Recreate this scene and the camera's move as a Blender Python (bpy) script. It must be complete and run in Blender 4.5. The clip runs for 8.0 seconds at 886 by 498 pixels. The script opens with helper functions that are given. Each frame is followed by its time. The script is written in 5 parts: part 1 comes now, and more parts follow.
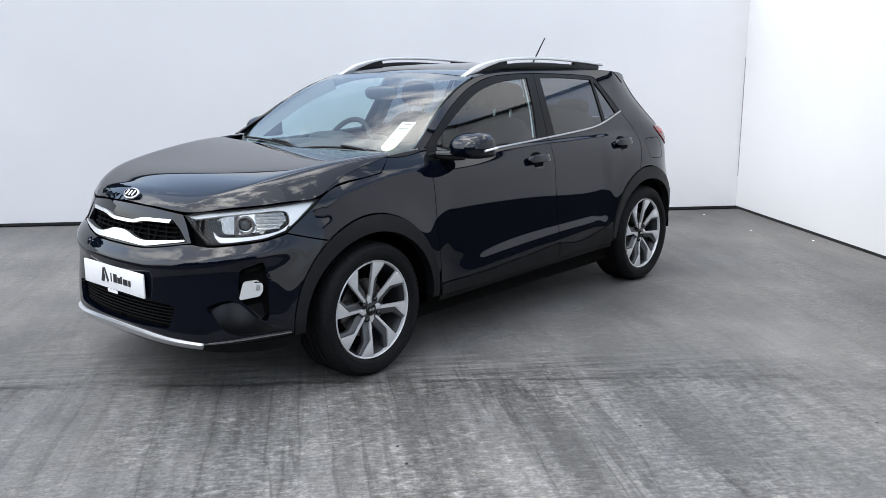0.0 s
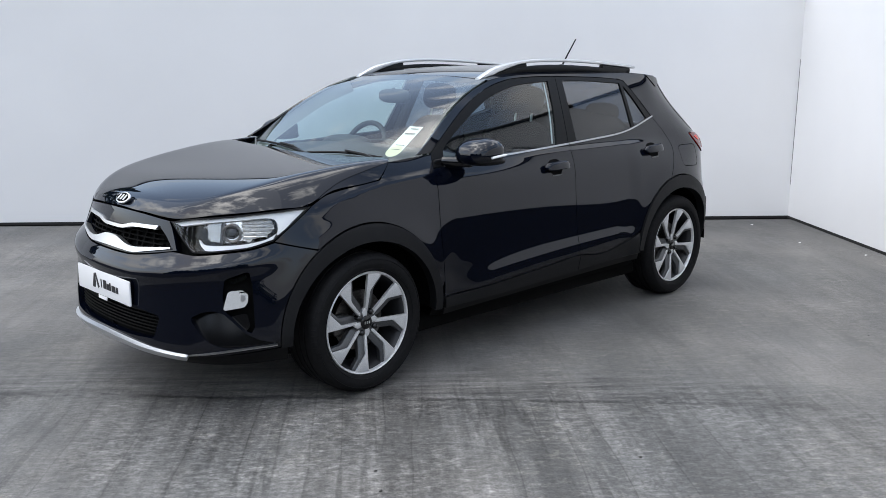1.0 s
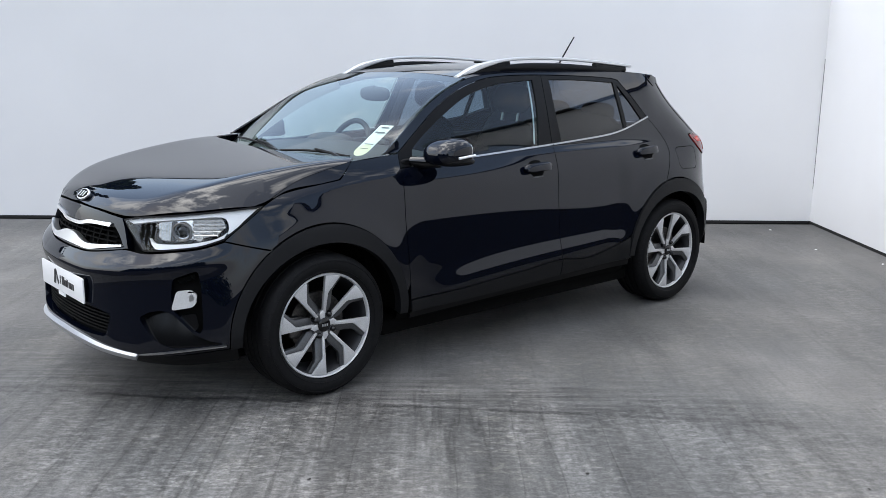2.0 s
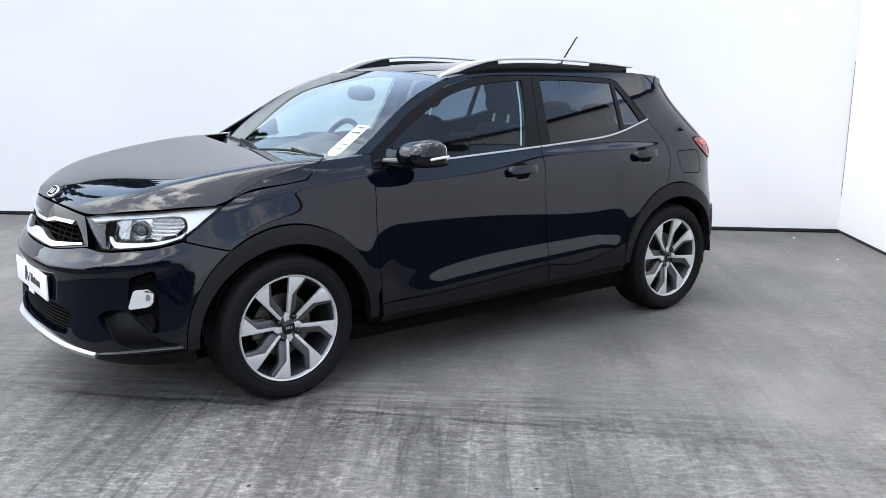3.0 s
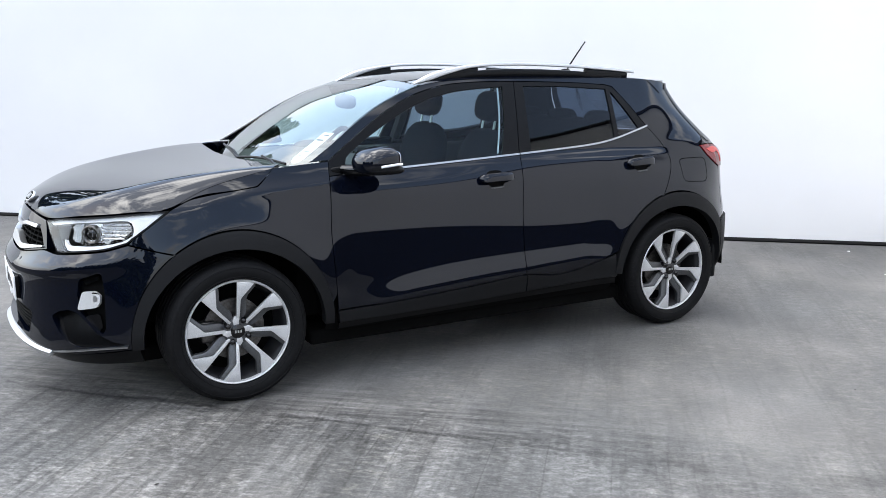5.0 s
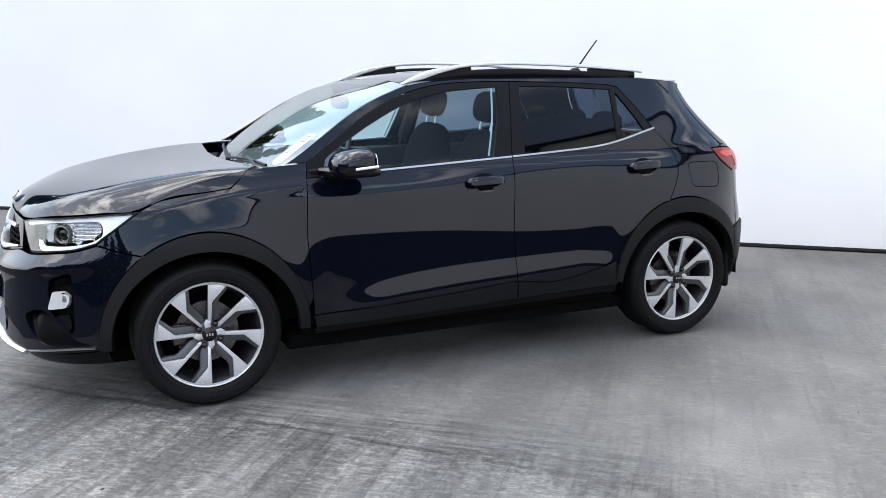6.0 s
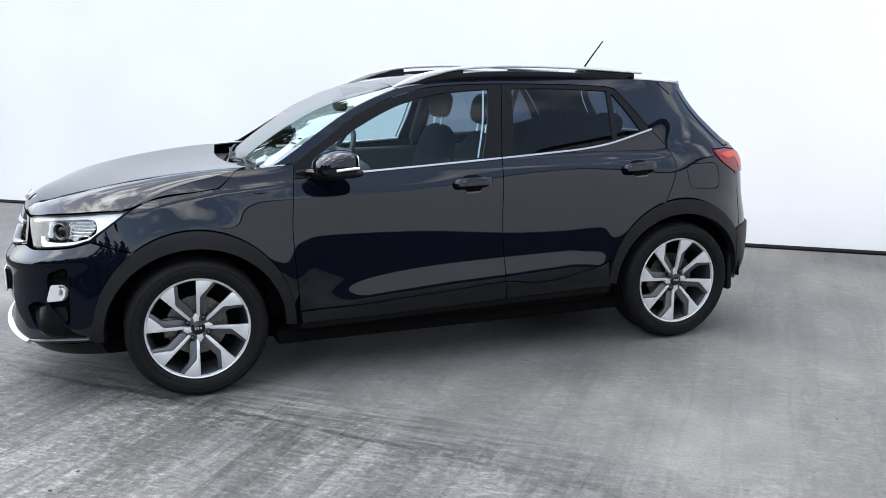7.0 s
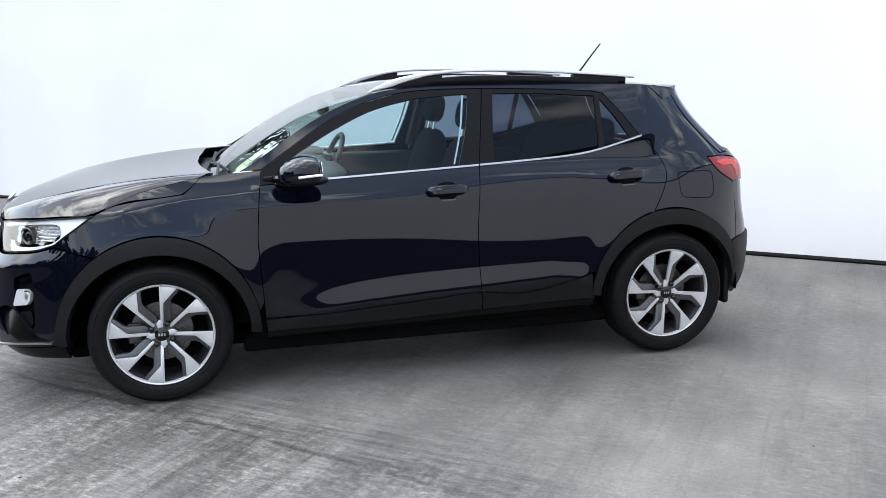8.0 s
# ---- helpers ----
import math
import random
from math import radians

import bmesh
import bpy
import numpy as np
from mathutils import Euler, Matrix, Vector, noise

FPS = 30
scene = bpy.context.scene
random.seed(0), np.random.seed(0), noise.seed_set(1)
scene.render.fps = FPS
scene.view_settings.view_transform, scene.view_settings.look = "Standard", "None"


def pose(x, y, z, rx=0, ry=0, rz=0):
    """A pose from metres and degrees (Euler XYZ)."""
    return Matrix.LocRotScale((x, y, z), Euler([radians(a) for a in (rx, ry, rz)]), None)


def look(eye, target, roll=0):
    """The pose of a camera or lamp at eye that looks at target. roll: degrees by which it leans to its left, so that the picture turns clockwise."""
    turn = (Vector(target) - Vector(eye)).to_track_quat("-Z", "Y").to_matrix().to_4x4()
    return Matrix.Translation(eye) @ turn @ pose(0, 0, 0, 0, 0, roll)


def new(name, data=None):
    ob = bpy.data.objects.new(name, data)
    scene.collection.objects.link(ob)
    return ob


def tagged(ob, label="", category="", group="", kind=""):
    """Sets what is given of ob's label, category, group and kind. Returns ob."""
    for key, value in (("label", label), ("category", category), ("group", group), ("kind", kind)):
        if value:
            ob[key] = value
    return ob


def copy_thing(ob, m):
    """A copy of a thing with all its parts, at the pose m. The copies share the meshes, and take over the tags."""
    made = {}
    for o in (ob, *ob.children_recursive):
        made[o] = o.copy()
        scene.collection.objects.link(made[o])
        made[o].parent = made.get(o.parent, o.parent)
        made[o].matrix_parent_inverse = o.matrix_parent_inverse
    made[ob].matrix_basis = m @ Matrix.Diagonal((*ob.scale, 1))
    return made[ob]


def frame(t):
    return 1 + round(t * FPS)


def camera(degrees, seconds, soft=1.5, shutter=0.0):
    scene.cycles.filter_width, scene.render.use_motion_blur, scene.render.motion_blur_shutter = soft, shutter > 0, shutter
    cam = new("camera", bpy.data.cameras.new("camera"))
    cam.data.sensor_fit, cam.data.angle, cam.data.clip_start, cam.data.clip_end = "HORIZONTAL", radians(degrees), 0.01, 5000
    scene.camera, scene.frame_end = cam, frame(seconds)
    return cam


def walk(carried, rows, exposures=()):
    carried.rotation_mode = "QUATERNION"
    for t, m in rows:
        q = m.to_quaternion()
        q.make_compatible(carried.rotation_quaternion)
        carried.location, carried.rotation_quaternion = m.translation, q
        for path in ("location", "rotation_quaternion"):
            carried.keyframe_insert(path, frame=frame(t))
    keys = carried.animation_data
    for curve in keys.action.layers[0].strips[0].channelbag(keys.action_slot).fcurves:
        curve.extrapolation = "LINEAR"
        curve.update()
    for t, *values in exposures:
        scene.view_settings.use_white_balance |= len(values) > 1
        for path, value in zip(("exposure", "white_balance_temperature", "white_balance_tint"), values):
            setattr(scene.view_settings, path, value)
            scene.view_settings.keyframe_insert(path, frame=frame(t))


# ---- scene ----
from mathutils.geometry import delaunay_2d_cdt
cam = camera(52.6, 8.0, soft=0.75)
PATH = [
    (0, (-4.16, -3.788, 1.486), (-2.69, -2.496, 1.074), 0.0),
    (0.5, (-3.948, -3.837, 1.477), (-2.544, -2.474, 1.067), 0.1),
    (1, (-3.791, -3.862, 1.491), (-2.422, -2.463, 1.081), 0.2),
    (1.5, (-3.615, -3.942, 1.494), (-2.283, -2.508, 1.08), 0.4),
    (3, (-3.054, -4.213, 1.483), (-1.863, -2.661, 1.07), 0.8),
    (3.5, (-2.922, -4.238, 1.467), (-1.765, -2.659, 1.056), 0.9),
    (4, (-2.769, -4.353, 1.475), (-1.655, -2.744, 1.063), 0.9),
    (4.5, (-2.591, -4.542, 1.481), (-1.55, -2.882, 1.078), 0.4),
    (6, (-1.947, -4.694, 1.488), (-1.126, -2.914, 1.087), 0.0),
    (6.5, (-1.74, -4.882, 1.515), (-0.996, -3.069, 1.113), -0.0),
    (7, (-1.568, -4.943, 1.514), (-0.907, -3.1, 1.109), -0.4),
    (7.5, (-1.309, -4.932, 1.527), (-0.718, -3.066, 1.12), -0.4),
    (8, (-1.09, -4.973, 1.536), (-0.571, -3.085, 1.13), -0.5),
]
walk(cam, [(t, look(eye, target, roll)) for t, eye, target, roll in PATH], [(0.0, 1.84, 8600, 14), (0.5, 1.76, 8550, 14), (1.0, 1.63, 8550, 14), (1.7, 1.63, 8550, 14), (3.0, 2.16, 8600, 14), (4.5, 2.19, 8600, 14), (6.0, 2.20, 8500, 14), (8.0, 2.28, 8500, 14)])

# ---- light ----
world = bpy.data.worlds.new("sky")
scene.world = world
world.use_nodes = True
nt = world.node_tree
sky = nt.nodes.new("ShaderNodeTexSky")
sky.sky_type = 'NISHITA'
sky.sun_disc = False
SUN_AT = Vector((-6.5, 2.5, 6.5)).normalized()   # where the veiled sun stands
sky.sun_elevation = math.asin(SUN_AT.z)
sky.sun_rotation = math.atan2(SUN_AT.x, SUN_AT.y) % (2 * math.pi)
sky.air_density, sky.dust_density, sky.ozone_density = 1.0, 0.15, 1.6
# broken cloud over the clear sky
place, spread, cloud, thin, blend = (nt.nodes.new("ShaderNode" + k) for k in ("TexCoord", "Mapping", "TexNoise", "MapRange", "Mix"))
spread.inputs["Rotation"].default_value = (0, 0, radians(180))
spread.inputs["Location"].default_value, spread.inputs["Scale"].default_value = (8.3, 1.0, 10.7), (1.0, 1.0, 2.2)
cloud.inputs["Scale"].default_value, cloud.inputs["Detail"].default_value, cloud.inputs["Roughness"].default_value = 2.7, 5.0, 0.58
thin.inputs["From Min"].default_value, thin.inputs["From Max"].default_value = 0.49, 0.63
blend.data_type = "RGBA"
# cloud grows brighter towards the zenith and closes to haze at the skyline
height, haze, most, glow, tone, veil, both = (nt.nodes.new("ShaderNode" + k) for k in ("SeparateXYZ", "MapRange", "Math", "MapRange", "VectorMath", "MapRange", "Math"))
veil.inputs["From Min"].default_value, veil.inputs["From Max"].default_value = 0.60, 0.95
veil.inputs["To Max"].default_value = 0.12
haze.inputs["From Min"].default_value, haze.inputs["From Max"].default_value = 0.08, 0.36
haze.inputs["To Min"].default_value, haze.inputs["To Max"].default_value = 1.0, 0.0
glow.inputs["From Min"].default_value, glow.inputs["From Max"].default_value = 0.0, 1.0
glow.inputs["To Min"].default_value, glow.inputs["To Max"].default_value = 0.42, 3.5
tone.operation, most.operation, both.operation = "SCALE", "MAXIMUM", "MAXIMUM"
# bluer in the gaps low down, whiter in the thick cloud overhead
up, hue = nt.nodes.new("ShaderNodeMapRange"), nt.nodes.new("ShaderNodeMix")
up.inputs["From Min"].default_value, up.inputs["From Max"].default_value = 0.35, 0.85
hue.data_type = "RGBA"
hue.inputs["A"].default_value, hue.inputs["B"].default_value = (4.0, 4.9, 6.3, 1), (4.2, 4.95, 6.0, 1)
nt.links.new(height.outputs["Z"], up.inputs["Value"])
nt.links.new(up.outputs[0], hue.inputs["Factor"])
nt.links.new(hue.outputs["Result"], tone.inputs[0])
nt.links.new(place.outputs["Generated"], height.inputs[0])
nt.links.new(height.outputs["Z"], haze.inputs["Value"])
steep = nt.nodes.new("ShaderNodeMath")
steep.operation = "POWER"
steep.inputs[1].default_value = 2.6
nt.links.new(height.outputs["Z"], steep.inputs[0])
nt.links.new(steep.outputs[0], glow.inputs["Value"])
# and brighter round the veiled sun
towards, round_sun, shine = (nt.nodes.new("ShaderNode" + k) for k in ("VectorMath", "MapRange", "Math"))
towards.operation, shine.operation = "DOT_PRODUCT", "MULTIPLY"
towards.inputs[1].default_value = SUN_AT
round_sun.inputs["From Min"].default_value, round_sun.inputs["From Max"].default_value = 0.60, 1.0
round_sun.inputs["To Min"].default_value, round_sun.inputs["To Max"].default_value = 1.0, 1.7
nt.links.new(place.outputs["Generated"], towards.inputs[0])
nt.links.new(towards.outputs["Value"], round_sun.inputs["Value"])
nt.links.new(glow.outputs[0], shine.inputs[0])
nt.links.new(round_sun.outputs[0], shine.inputs[1])
nt.links.new(shine.outputs[0], tone.inputs["Scale"])
nt.links.new(tone.outputs[0], blend.inputs["B"])
nt.links.new(place.outputs["Generated"], spread.inputs[0])
nt.links.new(spread.outputs[0], cloud.inputs["Vector"])
nt.links.new(cloud.outputs["Fac"], thin.inputs["Value"])
nt.links.new(thin.outputs[0], most.inputs[0])
nt.links.new(height.outputs["Z"], veil.inputs["Value"])
nt.links.new(haze.outputs[0], both.inputs[0])
nt.links.new(veil.outputs[0], both.inputs[1])
nt.links.new(both.outputs[0], most.inputs[1])
nt.links.new(most.outputs[0], blend.inputs["Factor"])
nt.links.new(sky.outputs[0], blend.inputs["A"])
nt.links.new(blend.outputs["Result"], nt.nodes["Background"].inputs[0])
nt.nodes["Background"].inputs[1].default_value = 0.15
sun = new("sun", bpy.data.lights.new("sun", "SUN"))
sun.data.energy = 0.3
sun.data.angle = radians(110)
sun.data.color = (0.82, 0.97, 1.18)
sun.matrix_world = look(SUN_AT * 10, (0, 0, 0))


# ---- materials ----
def material(name, colour, rough=0.5, metal=0.0, **more):
    m = bpy.data.materials.new(name)
    m.use_nodes = True
    b = m.node_tree.nodes["Principled BSDF"]
    b.inputs["Base Color"].default_value = (*colour, 1)
    b.inputs["Roughness"].default_value = rough
    b.inputs["Metallic"].default_value = metal
    for key, value in more.items():
        b.inputs[key.replace("_", " ").title() if key != "IOR" else "IOR"].default_value = value
    return m


def worn(m, scale, low, high, bump=0.0, detail=6.0, rough=None, stretch=(1, 1, 1)):
    """Mottles a material between two colours by object-space noise, with fine relief."""
    t = m.node_tree
    b = t.nodes["Principled BSDF"]
    co, mp = t.nodes.new("ShaderNodeTexCoord"), t.nodes.new("ShaderNodeMapping")
    mp.inputs["Scale"].default_value = stretch
    n, r = t.nodes.new("ShaderNodeTexNoise"), t.nodes.new("ShaderNodeValToRGB")
    n.inputs["Scale"].default_value, n.inputs["Detail"].default_value = scale, detail
    r.color_ramp.elements[0].position, r.color_ramp.elements[1].position = 0.3, 0.7
    r.color_ramp.elements[0].color, r.color_ramp.elements[1].color = (*low, 1), (*high, 1)
    t.links.new(co.outputs["Object"], mp.inputs[0])
    t.links.new(mp.outputs[0], n.inputs["Vector"])
    t.links.new(n.outputs["Fac"], r.inputs[0])
    t.links.new(r.outputs[0], b.inputs["Base Color"])
    if bump:
        bp = t.nodes.new("ShaderNodeBump")
        bp.inputs["Strength"].default_value, bp.inputs["Distance"].default_value = bump, 0.002
        t.links.new(n.outputs["Fac"], bp.inputs["Height"])
        t.links.new(bp.outputs[0], b.inputs["Normal"])
    if rough:
        mr = t.nodes.new("ShaderNodeMapRange")
        mr.inputs["To Min"].default_value, mr.inputs["To Max"].default_value = rough
        t.links.new(n.outputs["Fac"], mr.inputs["Value"])
        t.links.new(mr.outputs[0], b.inputs["Roughness"])
    return m


PAINT = material("black pearl paint", (0.0013, 0.0023, 0.0057), 0.30, 0.0, coat_weight=1.0, coat_roughness=0.015)
PAINT.node_tree.nodes["Principled BSDF"].inputs["Specular IOR Level"].default_value = 0.0
PAINT.node_tree.nodes["Principled BSDF"].inputs["Coat IOR"].default_value = 1.45
GLOSS = material("gloss black plastic", (0.0025, 0.0025, 0.003), 0.08)
SATIN = worn(material("satin black trim", (0.008, 0.008, 0.009), 0.32), 300, (0.0035, 0.0035, 0.004), (0.0060, 0.0060, 0.0065))
CLAD = worn(material("grained black plastic", (0.014, 0.014, 0.015), 0.48), 420, (0.0045, 0.0047, 0.0055), (0.0085, 0.0088, 0.0098), 0.25, rough=(0.42, 0.58))
for m, level_ in ((CLAD, 0.20), (SATIN, 0.12)):
    m.node_tree.nodes["Principled BSDF"].inputs["Specular IOR Level"].default_value = level_
# near-black: the shade under, behind and inside the car is in the colour
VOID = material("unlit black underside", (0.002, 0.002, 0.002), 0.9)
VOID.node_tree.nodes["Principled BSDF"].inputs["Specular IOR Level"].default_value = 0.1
CHROME = material("bright chrome", (0.78, 0.78, 0.78), 0.32, 1.0)
MOULD = worn(material("satin chrome moulding", (0.42, 0.43, 0.44), 0.30, 1.0), 300, (0.38, 0.39, 0.40), (0.46, 0.47, 0.48))
SILVER = worn(material("silver satin paint", (0.6, 0.61, 0.62), 0.32, 0.85), 500, (0.56, 0.57, 0.58), (0.66, 0.67, 0.68))
RUBBER = worn(material("tyre rubber", (0.012, 0.012, 0.013), 0.62), 60, (0.005, 0.005, 0.0055), (0.010, 0.010, 0.0105), 0.15, rough=(0.52, 0.75))
RUBBER.node_tree.nodes["Principled BSDF"].inputs["Specular IOR Level"].default_value = 0.12
MACHINED = worn(material("machined alloy", (0.70, 0.70, 0.70), 0.30, 0.45), 240, (0.62, 0.62, 0.62), (0.76, 0.76, 0.76))
ALLOY = worn(material("grey painted alloy", (0.085, 0.087, 0.09), 0.36, 0.5), 160, (0.07, 0.072, 0.075), (0.10, 0.102, 0.105))
# darker than the wheel's own grey: shade behind the spokes is in the colour
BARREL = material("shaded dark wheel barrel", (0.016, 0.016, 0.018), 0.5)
STEEL = worn(material("brake steel", (0.14, 0.135, 0.13), 0.45, 1.0), 90, (0.10, 0.09, 0.085), (0.19, 0.185, 0.18))
FABRIC = worn(material("charcoal seat cloth", (0.010, 0.011, 0.014), 0.85), 180, (0.005, 0.006, 0.009), (0.011, 0.012, 0.017))
FABRIC.node_tree.nodes["Principled BSDF"].inputs["Specular IOR Level"].default_value = 0.04
DASH = worn(material("dark grey dashboard plastic", (0.03, 0.031, 0.033), 0.6), 260, (0.024, 0.025, 0.027), (0.038, 0.039, 0.041), 0.2)
LINING = material("light grey headlining", (0.42, 0.42, 0.41), 0.9)
PLATE = material("white reflective plate", (0.8, 0.8, 0.8), 0.35)
INK = material("black print", (0.012, 0.012, 0.014), 0.4)
PAPER = worn(material("white printed paper", (0.8, 0.8, 0.78), 0.5), 30, (0.74, 0.74, 0.72), (0.82, 0.82, 0.8))
CREAM = material("pale yellow paper", (0.75, 0.70, 0.48), 0.5)
DRL = material("white lamp guide", (0.82, 0.83, 0.84), 0.25)
BOWL = worn(material("lamp reflector metal", (0.7, 0.71, 0.70), 0.16, 0.85), 90, (0.42, 0.42, 0.41), (0.80, 0.80, 0.78))
LAMP_DARK = material("smoked lamp housing", (0.012, 0.012, 0.013), 0.4)


def glass(name, tint, weight, power=2.9):
    """Thin tinted pane: sees straight through, with a mirror sheen by angle."""
    m = bpy.data.materials.new(name)
    m.use_nodes = True
    t = m.node_tree
    t.nodes.remove(t.nodes["Principled BSDF"])
    out = t.nodes["Material Output"]
    clear, gloss, mix, facing, rise, floor_ = (t.nodes.new("ShaderNode" + k) for k in ("BsdfTransparent", "BsdfGlossy", "MixShader", "LayerWeight", "Math", "MapRange"))
    clear.inputs[0].default_value = (*tint, 1)
    gloss.inputs["Roughness"].default_value = 0.0
    rise.operation = "POWER"
    rise.inputs[1].default_value = power
    floor_.inputs["To Min"].default_value, floor_.inputs["To Max"].default_value = weight, 1.0
    t.links.new(facing.outputs["Facing"], rise.inputs[0])
    t.links.new(rise.outputs[0], floor_.inputs["Value"])
    t.links.new(floor_.outputs[0], mix.inputs[0])
    t.links.new(clear.outputs[0], mix.inputs[1])
    t.links.new(gloss.outputs[0], mix.inputs[2])
    t.links.new(mix.outputs[0], out.inputs[0])
    return m


SCREEN = glass("clear green windscreen glass", (0.74, 0.86, 0.82), 0.045, 3.5)
WINDOW = glass("green tinted side glass", (0.62, 0.77, 0.79), 0.022)
PRIVACY = glass("dark privacy glass", (0.20, 0.25, 0.31), 0.018)
LENS = glass("clear lamp lens", (0.92, 0.93, 0.93), 0.03)
RED = material("red lamp lens", (0.16, 0.007, 0.008), 0.12)
MIRROR = material("mirror glass", (0.9, 0.9, 0.9), 0.01, 1.0)


# ---- mesh helpers ----
def part(name, bm, mat, parent, label="", smooth=True):
    """Links a bmesh as one mesh object under a thing or a part."""
    me = bpy.data.meshes.new(name)
    bm.normal_update()
    bm.to_mesh(me)
    bm.free()
    return dress(name, me, mat, parent, label, smooth)


def dress(name, me, mat, parent, label="", smooth=True):
    me.materials.append(mat)
    if smooth:
        me.shade_smooth()
        me.set_sharp_from_angle(angle=radians(38))
    ob = new(name, me)
    if parent:
        ob.parent = parent
    return tagged(ob, label)


def smooth_line(points, step=0.02):
    """A rounded line through the points, in steps."""
    p = np.array(points, float)
    if len(p) > 2:
        p = np.vstack([2 * p[0] - p[1], p, 2 * p[-1] - p[-2]])
        out = []
        for a, b, c, d in zip(p, p[1:], p[2:], p[3:]):
            n = max(2, int(np.linalg.norm(c - b) / step))
            t = (np.arange(n) / n)[:, None]
            out.append(0.5 * (2 * b + (c - a) * t + (2 * a - 5 * b + 4 * c - d) * t ** 2 + (3 * b - a - 3 * c + d) * t ** 3))
        return np.vstack(out + [p[-2:-1]])
    n = max(1, int(np.linalg.norm(p[1] - p[0]) / step))
    return p[0] + (p[1] - p[0]) * (np.arange(n + 1) / n)[:, None]


def ring(*lines, step=0.02):
    """A closed outline from lines that meet at corners; gaps between them are bridged straight."""
    out = []
    for k, line in enumerate(lines):
        out.append(smooth_line(line, step))
        a, b = np.array(line[-1], float), np.array(lines[(k + 1) % len(lines)][0], float)
        if np.linalg.norm(b - a) > step:
            out.append(smooth_line([a, b], step)[1:-1])
    p = np.vstack(out)
    keep = np.linalg.norm(p - np.roll(p, 1, axis=0), axis=1) > 1e-4
    p = p[keep]
    x, y = p[:, 0], p[:, 1]
    return p if np.sum(x * np.roll(y, -1) - y * np.roll(x, -1)) > 0 else p[::-1]


def rounded(points, r=0.3, step=0.01):
    """A closed outline with rounded corners."""
    p = np.array(points, float)
    out = []
    for a, b, c in zip(np.roll(p, 1, axis=0), p, np.roll(p, -1, axis=0)):
        u, v = b + (a - b) * r, b + (c - b) * r
        for t in np.linspace(0, 1, 7):
            out.append(u * (1 - t) ** 2 + 2 * b * t * (1 - t) + v * t ** 2)
    q = []
    for a, b in zip(out, out[1:] + out[:1]):
        n = max(1, int(np.linalg.norm(b - a) / step))
        q += [a + (b - a) * k / n for k in range(n)]
    p = np.array(q)
    x, y = p[:, 0], p[:, 1]
    return p if np.sum(x * np.roll(y, -1) - y * np.roll(x, -1)) > 0 else p[::-1]


def inset(p, d):
    """An outline moved inwards by d."""
    t = np.roll(p, -1, axis=0) - np.roll(p, 1, axis=0)
    t /= np.maximum(np.linalg.norm(t, axis=1), 1e-9)[:, None]
    return p + d * np.stack([-t[:, 1], t[:, 0]], axis=1)


def inside(q, p):
    x, y = q[:, :1], q[:, 1:]
    xa, ya, xb, yb = p[:, 0], p[:, 1], np.roll(p[:, 0], -1), np.roll(p[:, 1], -1)
    cross = ((ya > y) != (yb > y)) & (x < (xb - xa) * (y - ya) / np.where(yb == ya, 1e-12, yb - ya) + xa)
    return cross.sum(axis=1) % 2 == 1


def skin(outline, f, grid=0.03, holes=(), depth=0.012, gap=0.002):
    """Vertices, faces and normals of a panel: f maps the outline's plane on to the surface, and the edges turn in by depth."""
    edge = inset(outline, gap)
    cuts = [inset(h, -gap) for h in holes]
    lo, hi = edge.min(axis=0), edge.max(axis=0)
    gx, gy = np.meshgrid(np.arange(lo[0], hi[0], grid), np.arange(lo[1], hi[1], grid))
    gx[1::2] += grid / 2
    q = np.stack([gx.ravel(), gy.ravel()], axis=1)
    q = q[inside(q, edge)]
    for h in cuts:
        q = q[~inside(q, h)]
    for loop in [edge] + cuts:
        if len(q):
            q = q[np.min(((q[:, None, :] - loop[None, :, :]) ** 2).sum(axis=2), axis=1) > (0.45 * grid) ** 2]
    loops, start = [], 0
    for loop in [edge] + cuts:
        loops.append(list(range(start, start + len(loop))))
        start += len(loop)
    flat = np.vstack([edge] + cuts + [q])
    links = [(a, b) for loop in loops for a, b in zip(loop, loop[1:] + loop[:1])]
    res = delaunay_2d_cdt([Vector(v) for v in flat], links, [], 0, 1e-7)
    flat2 = np.array([tuple(v) for v in res[0]])
    tri = np.array([tuple(k) for k in res[2]])
    mid = flat2[tri].mean(axis=1)
    keep = inside(mid, edge)
    for h in cuts:
        keep &= ~inside(mid, h)
    faces = [tuple(k) for k in tri[keep]]
    h = 0.002

    def normal(v):
        n = np.cross(f(v + [h, 0]) - f(v - [h, 0]), f(v + [0, h]) - f(v - [0, h]))
        return n / np.maximum(np.linalg.norm(n, axis=1), 1e-12)[:, None]
    verts, norms = f(flat2), normal(flat2)
    for k, loop in enumerate([edge] + cuts):
        a, na = f(loop), normal(loop)
        base, m = len(verts), len(loop)
        verts = np.vstack([verts, a, a - na * depth])
        norms = np.vstack([norms, np.zeros((2 * m, 3))])
        for i in range(m):
            j = (i + 1) % m
            quad = (base + i, base + m + i, base + m + j, base + j)
            faces.append(quad if k == 0 else quad[::-1])
    return verts, faces, norms


